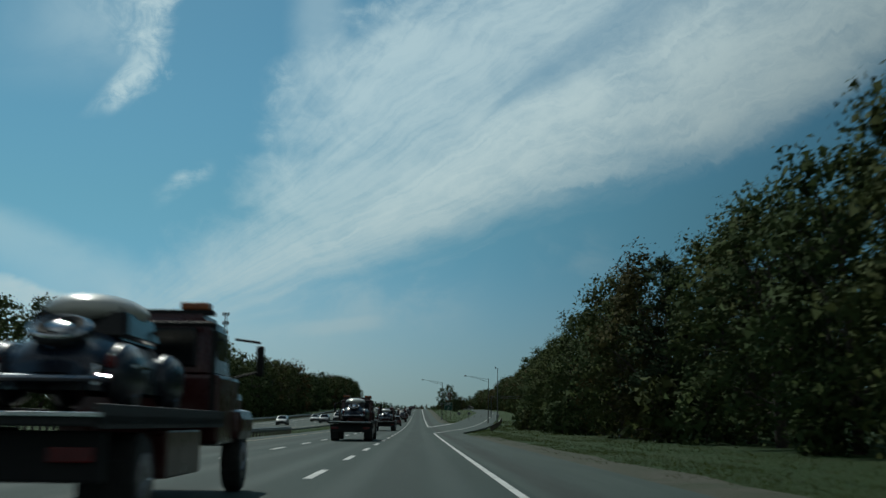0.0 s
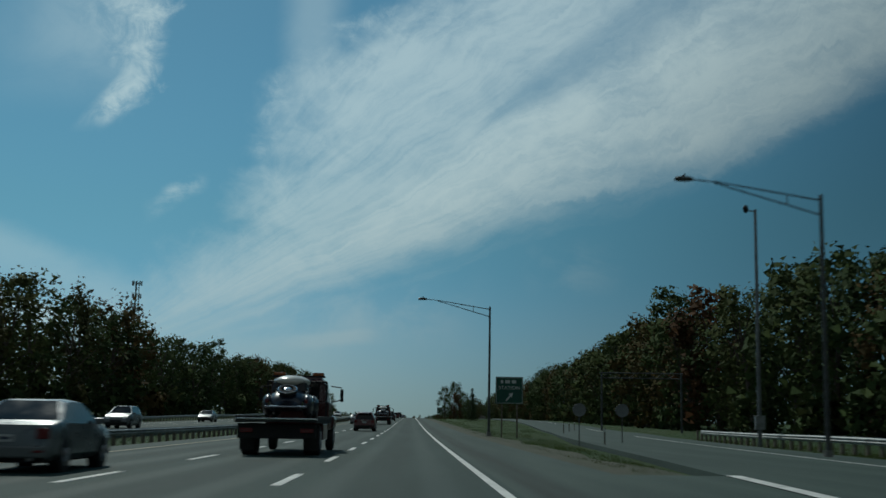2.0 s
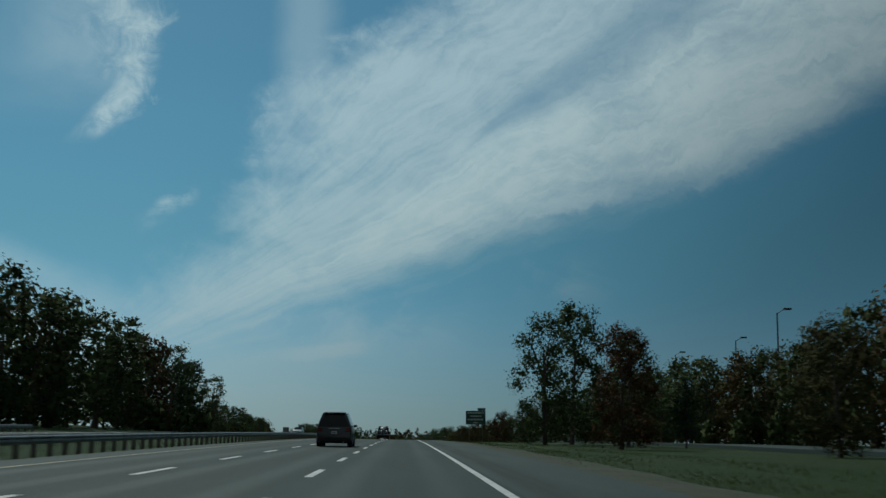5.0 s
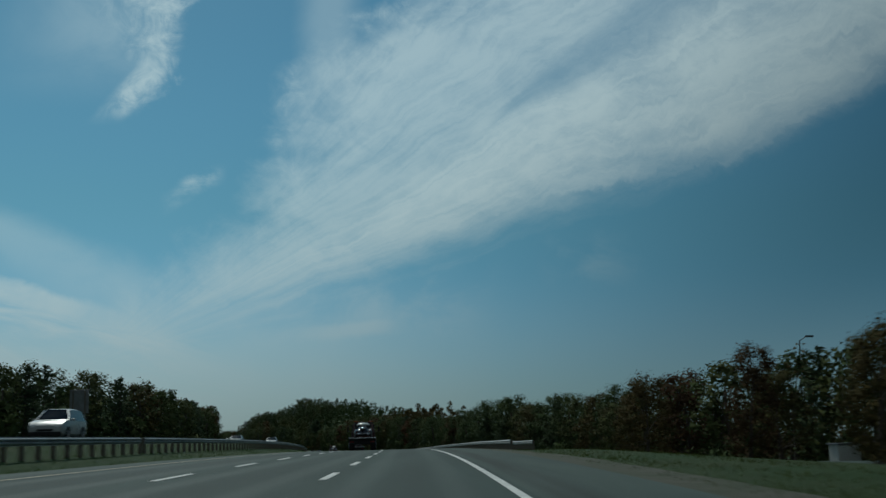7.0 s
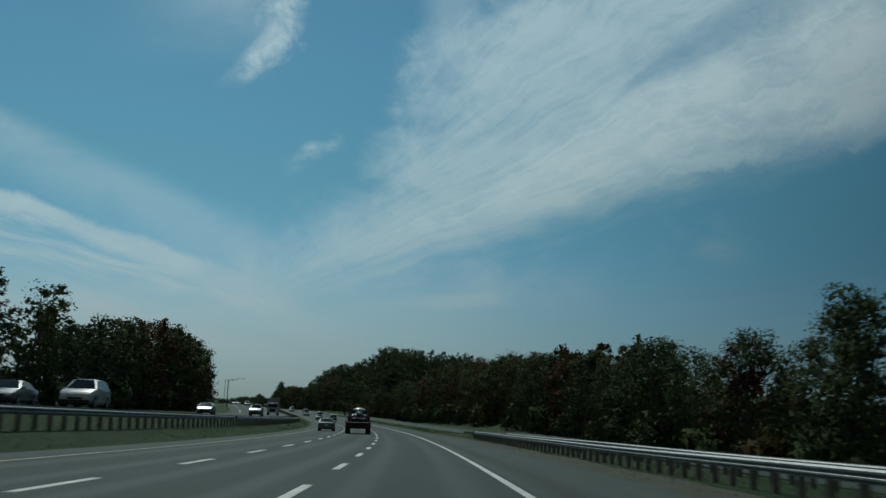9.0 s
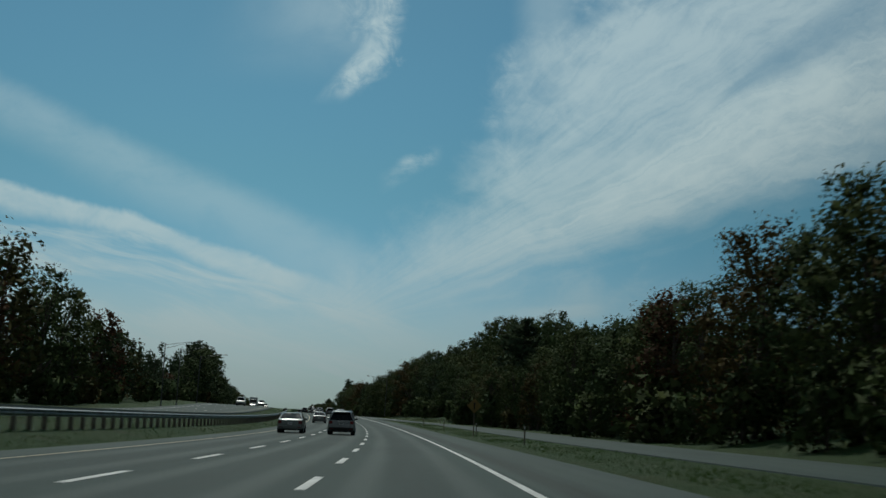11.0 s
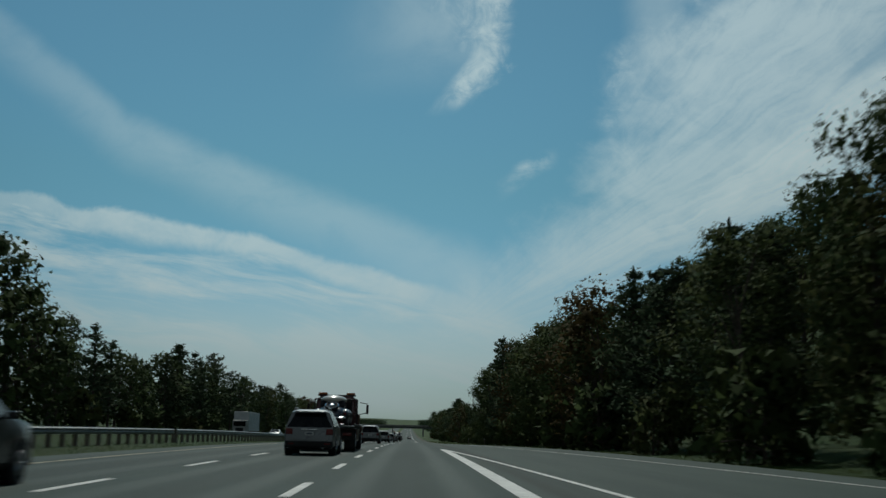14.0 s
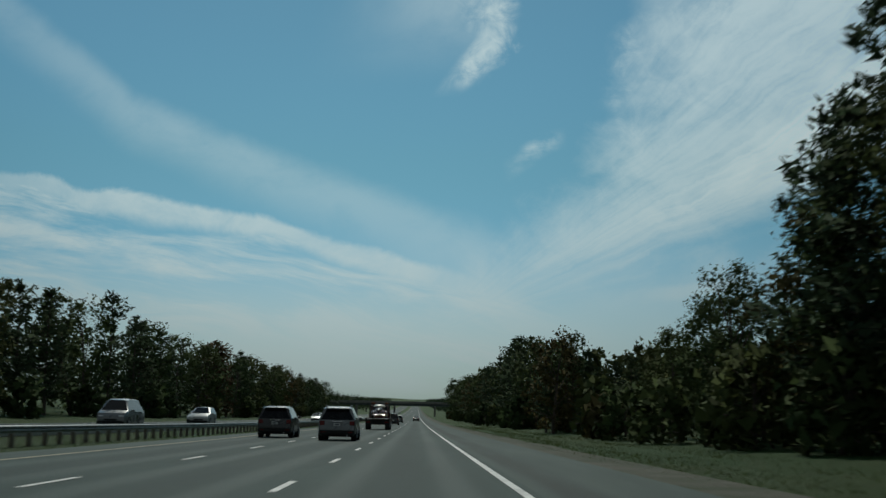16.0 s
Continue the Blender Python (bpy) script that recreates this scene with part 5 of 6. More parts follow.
def box_truck(name, label, colour, length=7.0, height=3.4):
    """A lorry with a box body, nose along +y."""
    t = thing(name, Matrix(), label, "truck", "vehicles on the motorway")
    bm = bmesh.new()
    box(bm, -1.2, 0, 1.0, 1.2, length, height, .04)
    cargo = part("cargo_box", bm, colour, t)
    for i in range(1, 8):
        for x in (-1.215, 1.2):
            bm = bmesh.new()
            box(bm, x, length * i / 8 - .02, 1.05, x + .015, length * i / 8 + .02, height - .05)
            part("rib", bm, colour, cargo)
    bm = bmesh.new()
    box(bm, -.45, .3, .6, .45, length + 1.6, 1.0, .02)
    part("chassis", bm, TRIM_BLACK, t)
    bm = bmesh.new()
    cab = box(bm, -1.1, length + .15, .6, 1.1, length + 2.1, 2.6, .12)
    part("cab", bm, PAINTS["white"], t, "white cab")
    bm = bmesh.new()
    box(bm, -.95, length + 2.06, 1.65, .95, length + 2.13, 2.4, .03)
    part("windscreen", bm, GLASS_DARK, t, "dark glass")
    bm = bmesh.new()
    box(bm, -.6, length + 2.06, .8, .6, length + 2.14, 1.4, .03)
    part("grille", bm, TRIM_BLACK, t, "black grille")
    for x in (-1, 1):
        for y in (1.4, length + 1.2):
            disc_wheel(t, x * .98, y, .48, .3)
        bm = bmesh.new()
        a, b = sorted((x * .65, x * 1.0))
        box(bm, a, length + 2.06, .75, b, length + 2.14, .98, .02)
        part("headlight", bm, HEAD_LENS, t, "clear headlight")
    return t


def put(ob, s, u, turn=0.0, z=0.0, extra=Matrix()):
    ob.matrix_basis = stand(s, u, z, turn) @ extra @ Matrix.Scale(K, 4)
    return ob


MID, FAST = -3.66, -7.32


def again(ob, rows, lane):
    """More vehicles of the same kind along a lane."""
    for at in rows:
        copy_thing(ob, stand(at, lane, 0))


# traffic of this carriageway, seen from behind
hauler, cargo = put(tow_truck(), 10.6, MID), put(vintage_car(), 12.7, MID + .05, 0, 1.13, Matrix.Scale(0.86, 4))
for at in (70.4, 139, 271.5, 405, 825, 948, 1066, 1196, 1741, 2040):
    copy_thing(hauler, stand(at, MID, 0))
    copy_thing(cargo, stand(at + 2.1, MID + .05, 1.13))
again(put(car("sedan", "sedan", "silver", "silver four-door sedan in the fast lane"), 484, FAST), (258, 332, 407), FAST)
again(put(car("hatchback", "hatchback", "white", "small pale hatchback beside the median"), 219, FAST), (141.5,), FAST)
again(put(car("dark_suv", "suv", "maroon", "dark maroon sport utility vehicle in the middle lane", rails=True), 562, MID), (207, 341), MID)
again(put(car("dark_van", "van", "black", "black van further along the middle lane"), 662, MID), (475,), MID)
again(put(car("pale_sedan", "sedan", "pale", "pale four-door sedan in the fast lane"), 1407, FAST), (1483, 1560), FAST)
again(put(car("silver_suv", "suv", "silver", "silver sport utility vehicle with roof rails", rails=True), 1979, MID), (1405.5, 1474, 1538.5, 1602, 1669.5, 1732, 1800, 1859, 1916), MID)
again(put(car("black_suv", "suv", "black", "black sport utility vehicle beside the median"), 1984, FAST), (1704, 1776, 1843, 1911), FAST)
put(car("dark_sedan", "sedan", "green", "dark green sedan in the fast lane"), 1215, FAST)
put(car("dark_hatchback", "hatchback", "black", "dark hatchback in the middle lane"), 1300, MID)
put(car("dark_pickup", "van", "black", "dark van with lamps seen far ahead"), 2120, MID)
put(car("distant_sedan", "sedan", "black", "dark sedan far along the lane"), 2255, 0.1)
put(car("distant_suv", "suv", "grey", "grey sport utility vehicle far along the lane"), 2180, MID)
# oncoming traffic
FIRST = {}
ONCOMING = [("sedan", "silver", 112, 0), ("hatchback", "white", 196, 1), ("suv", "grey", 236, 0), ("sedan", "white", 258, 1), ("suv", "black", 274, 0), ("suv", "silver", 330, 1), ("sedan", "grey", 390, 2), ("sedan", "white", 540, 0),
            ("suv", "white", 556, 1), ("sedan", "silver", 812, 0), ("suv", "white", 905, 0), ("sedan", "black", 1020, 1), ("sedan", "silver", 1046, 0), ("suv", "silver", 1052, 2), ("sedan", "white", 1068, 1), ("sedan", "grey", 1150, 1), ("suv", "white", 1152, 0),
            ("sedan", "white", 1230, 1), ("suv", "grey", 1262, 0), ("van", "white", 1592, 1), ("suv", "silver", 1640, 0), ("sedan", "white", 1710, 1), ("suv", "white", 1735, 0), ("sedan", "silver", 1900, 1), ("van", "silver", 2003, 0), ("suv", "black", 2020, 1),
            ("suv", "white", 2034, 0), ("sedan", "silver", 2052, 1), ("sedan", "white", 2085, 0), ("suv", "silver", 2120, 1), ("sedan", "white", 2160, 0), ("suv", "grey", 2210, 1), ("sedan", "silver", 2270, 0)]
LOOKS = {"sedan": "four-door sedan", "suv": "sport utility vehicle", "hatchback": "hatchback", "van": "passenger van"}
for shape, colour, s, lane in ONCOMING:
    u = FAR_EDGE(s) - 3.0 - 3.66 * lane
    if (shape, colour) in FIRST:
        copy_thing(FIRST[shape, colour], stand(s, u, FAR_DROP(s), 180))
    else:
        FIRST[shape, colour] = put(car("oncoming_" + shape, shape, colour, f"{colour} {LOOKS[shape]} coming the other way on the opposite carriageway"), s, u, 180, FAR_DROP(s))
TRAILER_WHITE = worn("white_trailer_panel", (0.55, 0.57, 0.58), (0.45, 0.47, 0.48), 0.8, 0.5)
TRAILER_GREY = worn("grey_trailer_panel", (0.16, 0.17, 0.18), (0.22, 0.22, 0.22), 0.8, 0.5)
put(box_truck("box_truck", "white box truck on the opposite carriageway", TRAILER_WHITE, 6.5, 3.3), 1725, FAR_EDGE(1725) - 6.8, 180, FAR_DROP(1725))
put(box_truck("semi_trailer", "long white semi-trailer on the opposite carriageway", TRAILER_WHITE, 13.0, 4.0), 1892, FAR_EDGE(1892) - 10.0, 180, FAR_DROP(1892))
put(box_truck("box_truck", "dark lorry on the opposite carriageway", TRAILER_GREY, 8.0, 3.6), 1340, FAR_EDGE(1340) - 3.2, 180, FAR_DROP(1340))

# ---- roadside furniture ----
POLE_METAL = worn("grey_pole_metal", (0.10, 0.105, 0.105), (0.06, 0.062, 0.062), 2.0, 0.5, 0.5)
SIGN_GREEN = worn("green_sign_sheet", (0.010, 0.075, 0.050), (0.008, 0.060, 0.042), 1.5, 0.5)
SIGN_YELLOW = worn("yellow_sign_sheet", (0.20, 0.125, 0.02), (0.16, 0.10, 0.02), 1.5, 0.5)
SIGN_WHITE = worn("white_sign_sheet", (0.55, 0.56, 0.55), (0.45, 0.46, 0.45), 1.5, 0.5)
SIGN_BACK = worn("bare_sign_back", (0.20, 0.21, 0.215), (0.14, 0.145, 0.15), 1.0, 0.45, 0.5)
CONCRETE = worn("concrete", (0.22, 0.215, 0.20), (0.15, 0.145, 0.135), 0.6, 0.9, 0.0, 12.0, 0.3)
BEAM_STEEL = worn("painted_bridge_steel", (0.07, 0.085, 0.085), (0.045, 0.05, 0.05), 0.6, 0.6)
WALL_WHITE = worn("white_wall_paint", (0.58, 0.57, 0.53), (0.46, 0.45, 0.42), 0.8, 0.8)
ROOF_GREY = worn("grey_shingle", (0.10, 0.10, 0.10), (0.07, 0.068, 0.066), 3.0, 0.9)
RED_MARK = worn("red_sign_ink", (0.30, 0.02, 0.02), (0.25, 0.02, 0.02), 2.0, 0.5)


def street_lamp(label, height=10.3, reach=5.2):
    """A pole with a two-bar truss arm towards -x and a cobra head."""
    t = thing("street_lamp", Matrix(), label, "street lamp", "roadside street lamps")
    bm = bmesh.new()
    tube(bm, (0, 0, 0), (0, 0, height), .11, .075, 12)
    tube(bm, (0, 0, height - .05), (0, 0, height + .12), .09, .06, 10)
    part("pole", bm, POLE_METAL, t)
    bm = bmesh.new()
    tube(bm, (0, 0, .0), (0, 0, .35), .2, .17, 12)
    part("base", bm, CONCRETE, t, "concrete footing")
    bm = bmesh.new()
    tube(bm, (0, 0, height - .12), (-reach * .82, 0, height + .55), .035, .03, 8)
    tube(bm, (0, 0, height - .72), (-reach * .82, 0, height + .50), .035, .03, 8)
    tube(bm, (-reach * .26, 0, height + .09), (-reach * .26, 0, height - .33), .022, .022, 6)
    tube(bm, (-reach * .80, 0, height + .53), (-reach, 0, height + .62), .03, .03, 8)
    part("arm", bm, POLE_METAL, t, "two-bar truss arm")
    bm = bmesh.new()
    made = bmesh.ops.create_uvsphere(bm, u_segments=14, v_segments=8, radius=1.0, matrix=Matrix.Translation((-reach - .28, 0, height + .63)) @ Matrix.Diagonal((.40, .17, .13, 1)))
    for v in made["verts"]:
        v.co.z = max(v.co.z, height + .55)
    head = part("lamp_head", bm, POLE_METAL, t, "cobra lamp head")
    bm = bmesh.new()
    tube(bm, (-reach - .26, 0, height + .76), (-reach - .26, 0, height + .84), .04, .035, 8)
    part("sensor", bm, TRIM_BLACK, head, "small light sensor")
    return t


lamp = street_lamp("tall grey street lamp with a truss arm beside the exit")
put(lamp, 331, 6.7, 0, -.1)
copy_thing(lamp, stand(281, 16.6, -.1))
tagged(copy_thing(lamp, stand(1661, 14.2, .6)), "tall grey street lamp in front of the wooded bank")
for s, u, turn in ((1522, -33.5, 180), (1545, -33.5, 180), (1590, -33.5, 180)):
    tagged(copy_thing(lamp, stand(s, u, .9, turn)), "grey street lamp beside the opposite carriageway")


def camera_pole(label, height):
    """A slim dark mast with a traffic camera on a short bracket."""
    t = thing("camera_pole", Matrix(), label, "pole")
    bm = bmesh.new()
    tube(bm, (0, 0, -0.5), (0, 0, height), .13, .08, 10)
    part("mast", bm, SIGN_BACK, t, "dark steel mast")
    bm = bmesh.new()
    tube(bm, (0, 0, height - .12), (-.55, 0, height - .05), .04, .04, 8)
    part("bracket", bm, SIGN_BACK, t)
    bm = bmesh.new()
    bmesh.ops.create_uvsphere(bm, u_segments=14, v_segments=8, radius=.16, matrix=Matrix.Translation((-.55, 0, height + .02)) @ Matrix.Diagonal((1, 1, 1.5, 1)))
    part("camera_housing", bm, TRIM_BLACK, t, "dark dome camera")
    bm = bmesh.new()
    box(bm, -.28, -.2, .9, .28, .05, 1.7, .02)
    part("cabinet", bm, STEEL, t, "grey steel cabinet")
    return t


put(camera_pole("slim dark mast with a traffic camera beside the ramp", 13.5), 302, 20.1)


def yard_lamp(label):
    """A plain mast with a short bent arm."""
    t = thing("yard_lamp", Matrix(), label, "street lamp", "lamps of the truck yard")
    bm = bmesh.new()
    tube(bm, (0, 0, -1.5), (0, 0, 22.0), .22, .12, 8)
    part("pole", bm, POLE_METAL, t)
    bm = bmesh.new()
    tube(bm, (0, 0, 21.9), (1.3, 0, 22.7), .07, .07, 6)
    part("arm", bm, POLE_METAL, t)
    bm = bmesh.new()
    box(bm, 1.1, -.35, 22.55, 2.4, .35, 22.85, .05)
    part("lamp_head", bm, TRIM_BLACK, t, "flat black lamp head")
    return t


yard = put(yard_lamp("dark yard lamp on a tall slim mast"), 700, 60.0)
for s, u in ((790, 62), (850, 72), (915, 75), (967, 75), (1020, 76), (1037, 71), (1081, 98), (880, 66)):
    copy_thing(yard, stand(s, u, ground_height(s, u), 0, False))


def flat_letters(parent, text, size, x, y, z, mat):
    """Raised sign lettering facing -y."""
    curve = bpy.data.curves.new("lettering", "FONT")
    curve.body, curve.size, curve.align_x, curve.extrude = text, size, "CENTER", 0.004
    holder = bpy.data.objects.new("lettering", curve)
    me = bpy.data.meshes.new_from_object(holder)
    bpy.data.objects.remove(holder)
    me.materials.append(mat)
    ob = part("lettering", me, mat, parent, "white lettering")
    ob.matrix_basis = Matrix.Translation((x, y, z)) @ pose(0, 0, 0, 90)
    return ob


def sign_bars(parent, y, z, width, height, count, mat, seed):
    """A line of writing too blurred to read, as plain bars."""
    r = random.Random(seed)
    x = -width / 2
    while x < width / 2 - .05:
        w = min(width / 2 - x, r.uniform(.35, .9) * width / count)
        bm = bmesh.new()
        box(bm, x, y - .012, z, x + w, y - .002, z + height)
        part("print_bar", bm, mat, parent, "white bar")
        x += w + .16


def panel_sign(name, label, width, low, high, face, legs, border=True):
    t = thing(name, Matrix(), label, "road sign", "road signs")
    bm = bmesh.new()
    box(bm, -width / 2, -.03, low, width / 2, .03, high, .012)
    panel = part("panel", bm, face, t)
    if border:
        bm = bmesh.new()
        for a, b, c, d in ((-width / 2 + .05, low + .05, width / 2 - .05, low + .08), (-width / 2 + .05, high - .08, width / 2 - .05, high - .05),
                           (-width / 2 + .05, low + .05, -width / 2 + .08, high - .05), (width / 2 - .08, low + .05, width / 2 - .05, high - .05)):
            box(bm, a, -.038, b, c, -.028, d)
        part("border", bm, SIGN_WHITE, panel, "white border line")
    for x in legs:
        bm = bmesh.new()
        box(bm, x - .06, .03, -1.6, x + .06, .15, high - .15, .01)
        part("post", bm, POST_WOOD, t, "dark post")
    return t, panel


t, panel = panel_sign("exit_sign", "green weigh station exit sign with a white arrow", 2.25, 2.75, 4.95, SIGN_GREEN, (-.6, .65))
sign_bars(panel, -.03, 4.42, 1.4, .26, 3, SIGN_WHITE, 1)
flat_letters(panel, "STATION", .42, 0, -.036, 3.92, SIGN_WHITE)
bm = bmesh.new()
tube(bm, (-.28, -.035, 3.0), (.12, -.035, 3.45), .055, .055, 4)
verts = [bm.verts.new(p) for p in ((.30, -.04, 3.66), (-.06, -.04, 3.56), (.20, -.04, 3.26))]
bm.faces.new(verts)
part("arrow", bm, SIGN_WHITE, panel, "white slanting arrow")
put(t, 332.5, 8.45, 0, -.25)

t, panel = panel_sign("guide_sign", "large green motorway guide sign with white writing and an exit tab", 4.5, 3.3, 6.4, SIGN_GREEN, (-1.5, 1.5))
for z, w, c, seed in ((5.75, 3.7, 5, 3), (5.0, 2.4, 4, 4), (4.25, 3.7, 5, 5)):
    sign_bars(panel, -.03, z, w, .34, c, SIGN_WHITE, seed)
sign_bars(panel, -.03, 3.6, 1.0, .28, 3, SIGN_WHITE, 6)
bm = bmesh.new()
box(bm, .45, -.03, 6.42, 2.25, .03, 7.0, .012)
tab = part("exit_tab", bm, SIGN_GREEN, t, "green exit tab")
sign_bars(tab, -.03, 6.58, .1, .26, 1, SIGN_WHITE, 7)
put(t, 867, 16.9, 0, .6)

t, panel = panel_sign("turn_sign", "square white no-turn sign on a post in the median", .95, 1.85, 2.75, SIGN_WHITE, (0,), False)
bm = bmesh.new()
for i in range(14):
    a, b = math.pi * i / 13, math.pi * (i + 1) / 13
    if i < 13:
        tube(bm, (math.cos(a) * .2, -.04, 2.35 + math.sin(a) * .2), (math.cos(b) * .2, -.04, 2.35 + math.sin(b) * .2), .04, .04, 4)
tube(bm, (.2, -.04, 2.35), (.2, -.04, 2.05), .04, .04, 4)
tube(bm, (-.2, -.04, 2.35), (-.2, -.04, 2.1), .04, .04, 4)
part("arrow", bm, TRIM_BLACK, panel, "black hooked arrow")
bm = bmesh.new()
for i in range(24):
    a, b = 2 * math.pi * i / 24, 2 * math.pi * (i + 1) / 24
    tube(bm, (math.cos(a) * .4, -.045, 2.3 + math.sin(a) * .4), (math.cos(b) * .4, -.045, 2.3 + math.sin(b) * .4), .035, .035, 4)
part("ring", bm, RED_MARK, panel, "red ring")
put(t, 218, -11.6, 0, -.1)

t = thing("warning_sign", Matrix(), "yellow diamond warning sign with a dark mark on a post", "road sign", "road signs")
bm = bmesh.new()
box(bm, -.45, -.02, -.45, .45, .02, .45, .01)
bmesh.ops.transform(bm, matrix=Matrix.Translation((0, 0, 2.75)) @ pose(0, 0, 0, 0, 45), verts=bm.verts)
panel = part("panel", bm, SIGN_YELLOW, t)
bm = bmesh.new()
tube(bm, (0, -.03, 2.45), (0, -.03, 2.95), .05, .05, 4)
tube(bm, (0, -.03, 3.05), (0, -.03, 2.92), .001, .13, 4)
part("mark", bm, TRIM_BLACK, panel, "black arrow mark")
bm = bmesh.new()
box(bm, -.04, .02, -.6, .04, .1, 3.1, .01)
part("post", bm, POST_WOOD, t, "dark post")
put(t, 1424, 7.3, 0, -.2)

t, panel = panel_sign("sign_reverse", "bare grey reverse of a sign for oncoming traffic", 1.9, 3.4, 5.8, SIGN_BACK, (-.6, .6), False)
put(t, 962, -18.0 - 14.5, 180, 1.0)

for u in (10.6, 13.2):
    t = thing("round_sign", Matrix(), "dark round sign reverse on a thin post beside the ramp", "road sign", "ramp signs")
    bm = bmesh.new()
    tube(bm, (0, -.02, 1.9), (0, .02, 1.9), .40, .40, 20)
    part("disc", bm, SIGN_BACK, t)
    bm = bmesh.new()
    tube(bm, (0, .05, -.4), (0, .05, 2.2), .035, .035, 8)
    part("post", bm, POLE_METAL, t)
    put(t, 307, u)

# overhead gantry across the ramp
t = thing("gantry", Matrix(), "dark steel gantry over the exit ramp", "gantry")
for x in (0, 9.5):
    bm = bmesh.new()
    tube(bm, (x, 0, -.3), (x, 0, 6.8), .14, .12, 10)
    part("leg", bm, POLE_METAL, t)
bm = bmesh.new()
for z in (6.2, 6.8):
    tube(bm, (-.2, 0, z), (9.7, 0, z), .07, .07, 8)
for i in range(12):
    tube(bm, (i * .8, 0, 6.2 + .6 * (i % 2)), (i * .8 + .8, 0, 6.8 - .6 * (i % 2)), .03, .03, 5)
part("truss", bm, POLE_METAL, t, "dark lattice truss")
put(t, 376, 23.0)


def marker(s, u, label="slim roadside delineator post with a pale reflector"):
    t = thing("delineator", Matrix(), label, "delineator", "roadside delineators")
    bm = bmesh.new()
    box(bm, -.045, -.012, -.3, .045, .012, 1.15, .005)
    part("post", bm, POST_WOOD, t)
    bm = bmesh.new()
    box(bm, -.04, -.018, .95, .04, -.011, 1.1, .003)
    part("reflector", bm, SIGN_WHITE, t, "pale reflector")
    return put(t, s, u, 0, ground_height(s, u))


first_marker = marker(212, 15.6)
for s, u in ((228, 17.2), (246, 19.5), (300, 11.0), (345, 14.5), (360, 17.0), (378, 20.0), (1395, 7.9), (1432, 8.3), (1470, 8.3), (1500, 8.0), (1545, 15.2), (1870, 9.0), (1855, 10.5)):
    copy_thing(first_marker, stand(s, u, ground_height(s, u)))

# lattice mast above the wood
t = thing("radio_mast", Matrix(), "tall grey lattice radio mast with antennas above the wood", "radio mast")
bm = bmesh.new()
H, B, T = 62.0, 2.3, .9
for k in range(3):
    a, b = k * 2.0944, (k + 1) * 2.0944
    tube(bm, (math.cos(a) * B, math.sin(a) * B, -2), (math.cos(a) * T, math.sin(a) * T, H), .22, .14, 6)
    for i in range(24):
        f, g = i / 24, (i + 1) / 24
        r0, r1 = B + (T - B) * f, B + (T - B) * g
        tube(bm, (math.cos(a) * r0, math.sin(a) * r0, f * H), (math.cos(b) * r1, math.sin(b) * r1, g * H), .09, .09, 4)
part("lattice", bm, POLE_METAL, t)
for z, r in ((61.0, 2.2), (55.0, 2.0), (49.0, 1.7)):
    for k in range(9):
        a = k * .698
        bm = bmesh.new()
        tube(bm, (math.cos(a) * .6, math.sin(a) * .6, z), (math.cos(a) * r, math.sin(a) * r, z), .06, .06, 5)
        c, s_ = math.cos(a) * r, math.sin(a) * r
        box(bm, c - .18, s_ - .18, z - 1.1, c + .18, s_ + .18, z + 1.1, .04)
        part("antenna", bm, SIGN_BACK, t, "pale panel antenna")
put(t, 794, -129.4, 0, .3)

# the bridge that crosses far ahead
t = thing("overpass", Matrix(), "concrete and steel road bridge crossing the motorway", "bridge")
bm = bmesh.new()
box(bm, -75, -5.5, 7.1, 60, 5.5, 7.6, .05)
part("deck", bm, CONCRETE, t)
for y in (-4.5, -1.5, 1.5, 4.5):
    bm = bmesh.new()
    box(bm, -75, y - .2, 5.8, 60, y + .2, 7.1, .03)
    part("girder", bm, BEAM_STEEL, t, "dark steel girder")
for y in (-5.5, 5.2):
    bm = bmesh.new()
    box(bm, -75, y, 7.6, 60, y + .3, 8.5, .03)
    part("parapet", bm, CONCRETE, t)
for x in (-36, -13.2, 11):
    bm = bmesh.new()
    box(bm, x - .5, -4.8, 5.0, x + .5, 4.8, 5.8, .05)
    for y in (-4, 0, 4):
        tube(bm, (x, y, -1), (x, y, 5.0), .5, .5, 14)
    part("pier", bm, CONCRETE, t, "concrete pier with round columns")
for x, side in ((-62, -1), (47, 1)):
    bm = bmesh.new()
    box(bm, min(x, x + side * 30), -6, -1, max(x, x + side * 30), 6, 5.8, .2)
    part("abutment", bm, CONCRETE, t)
put(t, 2640, 0)

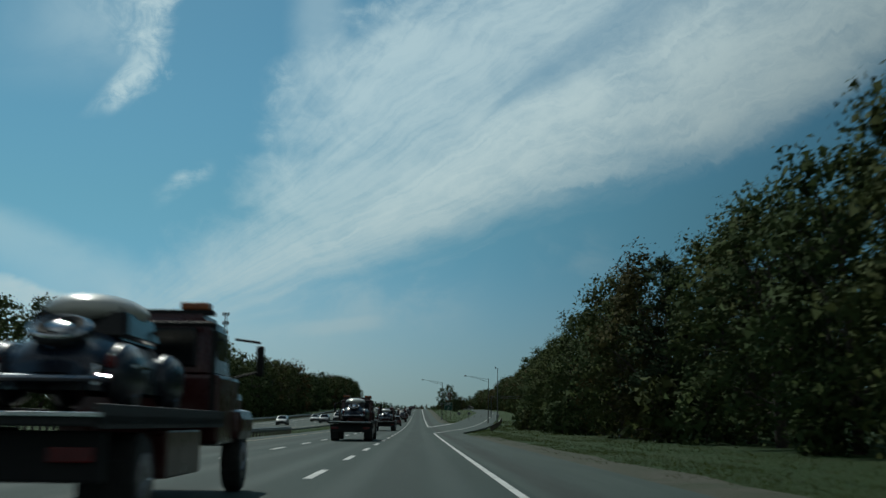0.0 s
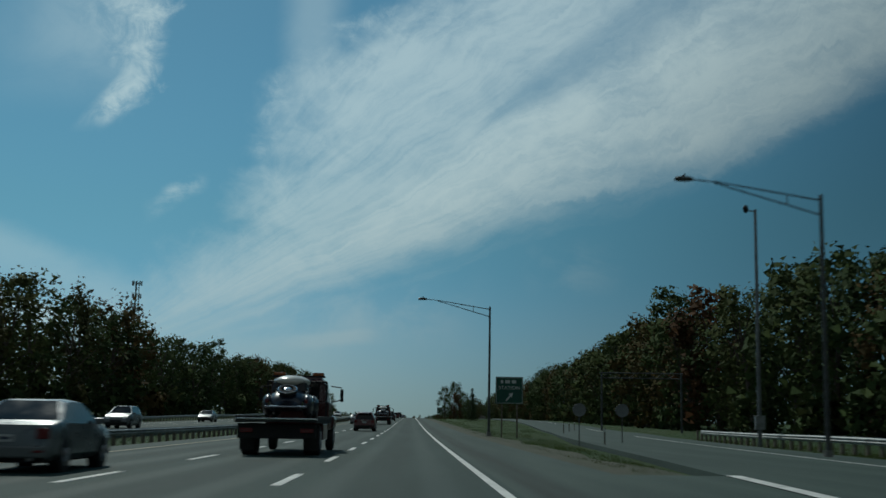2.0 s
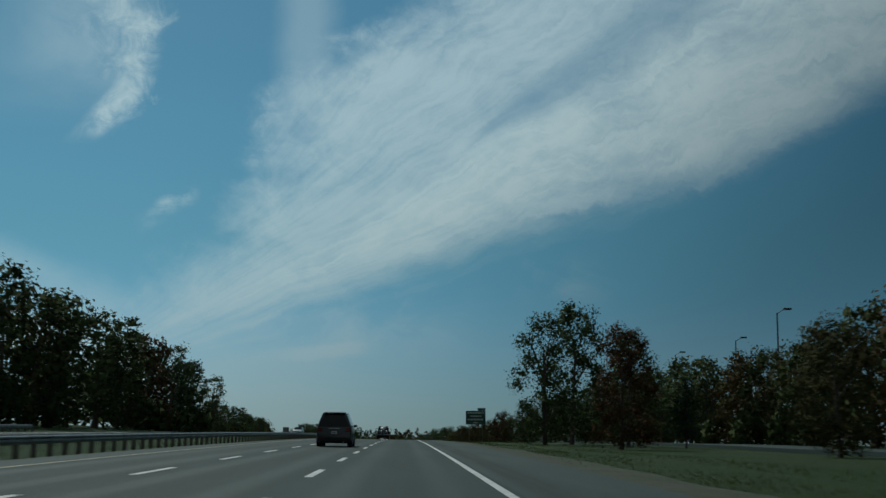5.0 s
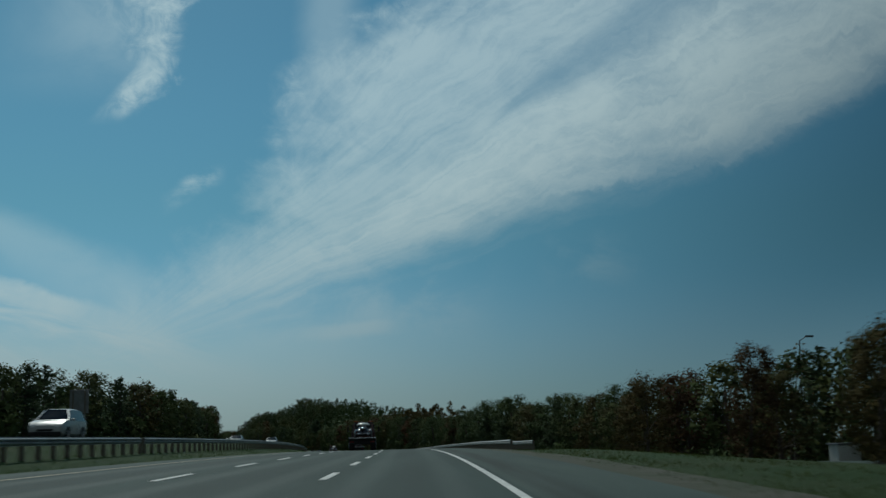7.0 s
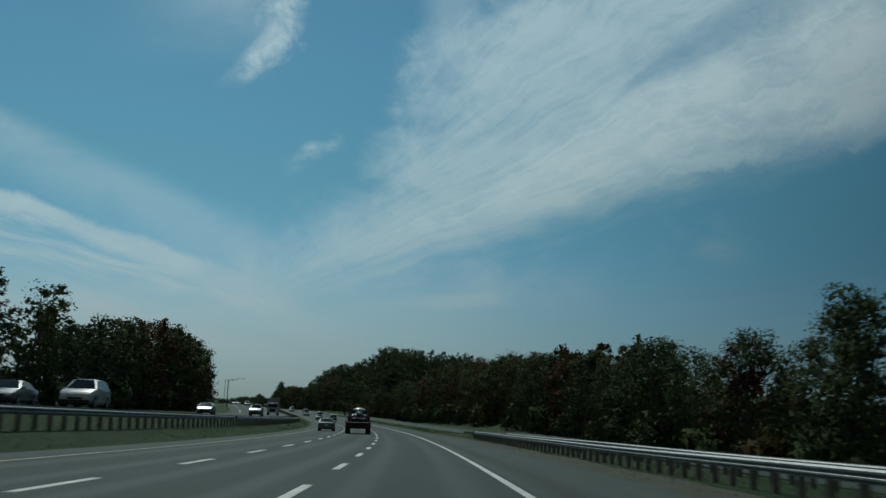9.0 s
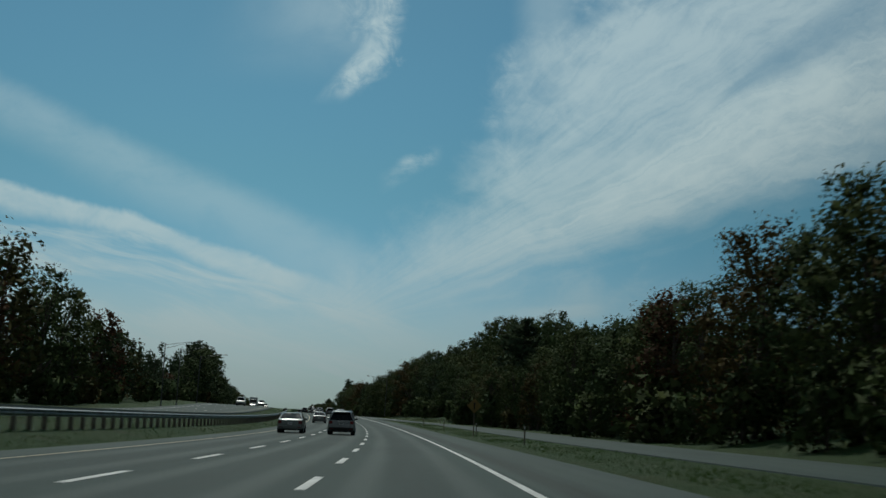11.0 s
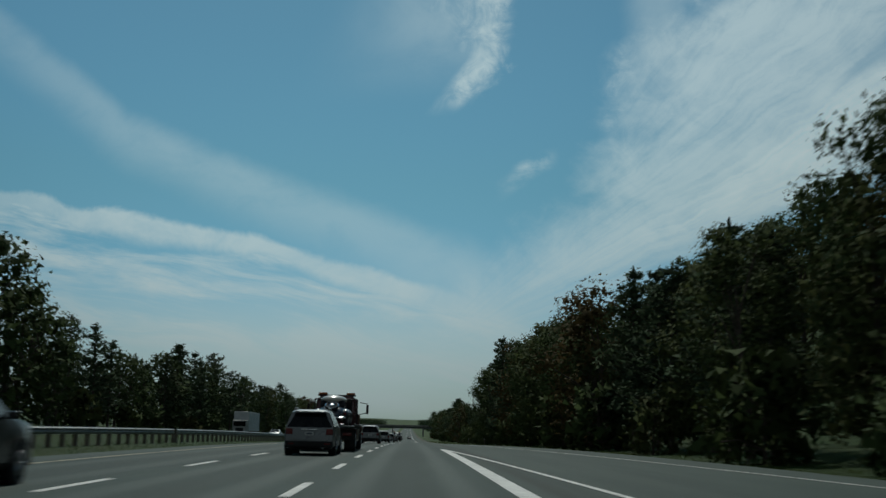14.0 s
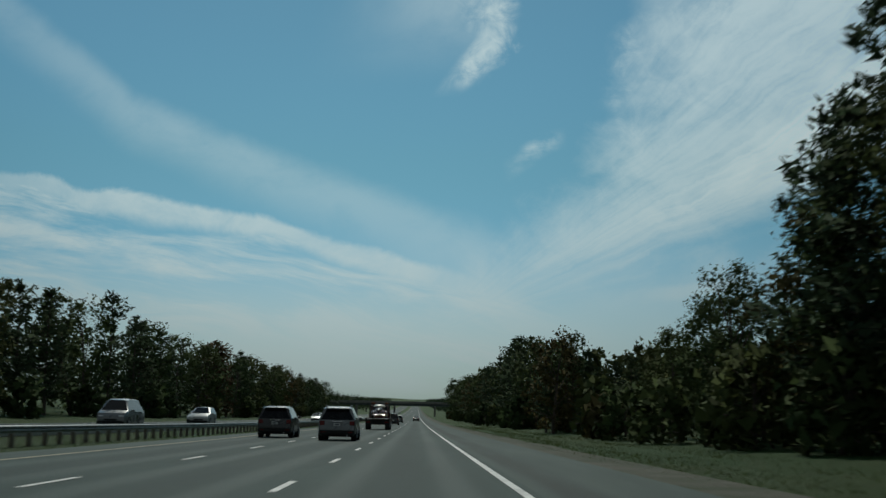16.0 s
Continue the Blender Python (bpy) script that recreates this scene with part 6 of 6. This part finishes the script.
# sheds of the truck yard
def shed(s, u, width, depth, wall, ridge, label):
    t = thing("shed", Matrix(), label, "building")
    bm = bmesh.new()
    box(bm, -width / 2, -depth / 2, -.3, width / 2, depth / 2, wall, .02)
    part("wall", bm, WALL_WHITE, t)
    verts = [(-width / 2 - .3, -depth / 2 - .3, wall), (width / 2 + .3, -depth / 2 - .3, wall), (width / 2 + .3, depth / 2 + .3, wall), (-width / 2 - .3, depth / 2 + .3, wall), (0, -depth / 2 - .3, ridge), (0, depth / 2 + .3, ridge)]
    part("roof", mesh_of("roof", verts, [(0, 1, 4), (1, 2, 5, 4), (2, 3, 5), (3, 0, 4, 5), (3, 2, 1, 0)], ROOF_GREY), ROOF_GREY, t, "grey shingle roof")
    for x in (-width * .25, width * .2):
        bm = bmesh.new()
        box(bm, x - .45, -depth / 2 - .04, 1.0, x + .45, -depth / 2 + .02, 2.0, .02)
        part("window", bm, GLASS_DARK, t, "dark window")
    bm = bmesh.new()
    box(bm, -.45, -depth / 2 - .05, -.1, .45, -depth / 2 + .02, 1.95, .02)
    part("door", bm, SIGN_BACK, t, "grey door")
    return put(t, s, u, -12, ground_height(s, u))


shed(880, 37.5, 9.0, 7.0, 2.6, 4.4, "low white shed with a grey gable roof")
t = thing("utility_hut", Matrix(), "small pale utility hut with double doors on grass", "hut")
bm = bmesh.new()
box(bm, -.45, -.3, -.2, .45, .3, 1.2, .03)
part("body", bm, WALL_WHITE, t)
bm = bmesh.new()
box(bm, -.5, -.35, 1.2, .5, .35, 1.27, .02)
part("lid", bm, SIGN_BACK, t, "grey lid")
for x in (-.21, .21):
    bm = bmesh.new()
    box(bm, x - .19, -.315, -.05, x + .19, -.298, 1.12, .008)
    part("door", bm, WALL_WHITE, t)
put(t, 938, 37.0, 10, ground_height(938, 37.0), Matrix.Scale(2.4, 4))

# lawn and island trees standing by themselves
rng = random.Random(9)
for kind, s, u, size in ((0, 712, 14.0, .92), (1, 722, 18.0, 1.2), (1, 706, 21.0, .85), (4, 690, 17.5, .85), (7, 640, 21.5, .55), (7, 557, 16.9, .72), (1, 600, 18.0, .50), (3, 660, 24.0, .6), (6, 700, 25.0, .5),
                         (3, 878, 25.0, .62), (0, 858, 27.0, .66), (3, 896, 23.0, .52), (4, 866, 22.5, .60), (1, 835, 26.5, .55), (0, 822, 28.0, .60), (2, 806, 26.0, .58), (3, 888, 19.5, .48), (4, 905, 19.0, .55), (3, 915, 24.0, .50), (3, 925, 17.5, .46), (3, 935, 19.5, .50), (3, 946, 20.5, .47), (3, 955, 22.5, .50), (1, 965, 23.5, .52), (3, 976, 25.0, .52), (1, 845, 33.0, .7)):
    plant(kind, s, u, size, rng)
for kind, s, u, size in ((6, 1533, 24.0, 1.0), (5, 1926, 18.5, 1.5), (5, 1934, 19.5, 1.35), (5, 1968, 20.3, 1.4), (5, 1975, 20.5, 1.2), (3, 2045, 14.5, .85), (5, 2056, 15.0, .7), (0, 2052, 17.0, .8), (5, 1570, -41.0, .60), (5, 1705, -42.0, 1.38), (6, 1724, -41.5, 1.42), (6, 1100, 30.0, .85), (5, 1108, 33.0, .9), (6, 1122, 29.0, .95)):
    plant(kind, s, u, size, rng)

# kinds of tree that no place called for
for i, ob in enumerate(KINDS):
    if not USED[i]:
        for piece in [*ob.children, ob]:
            bpy.data.objects.remove(piece)
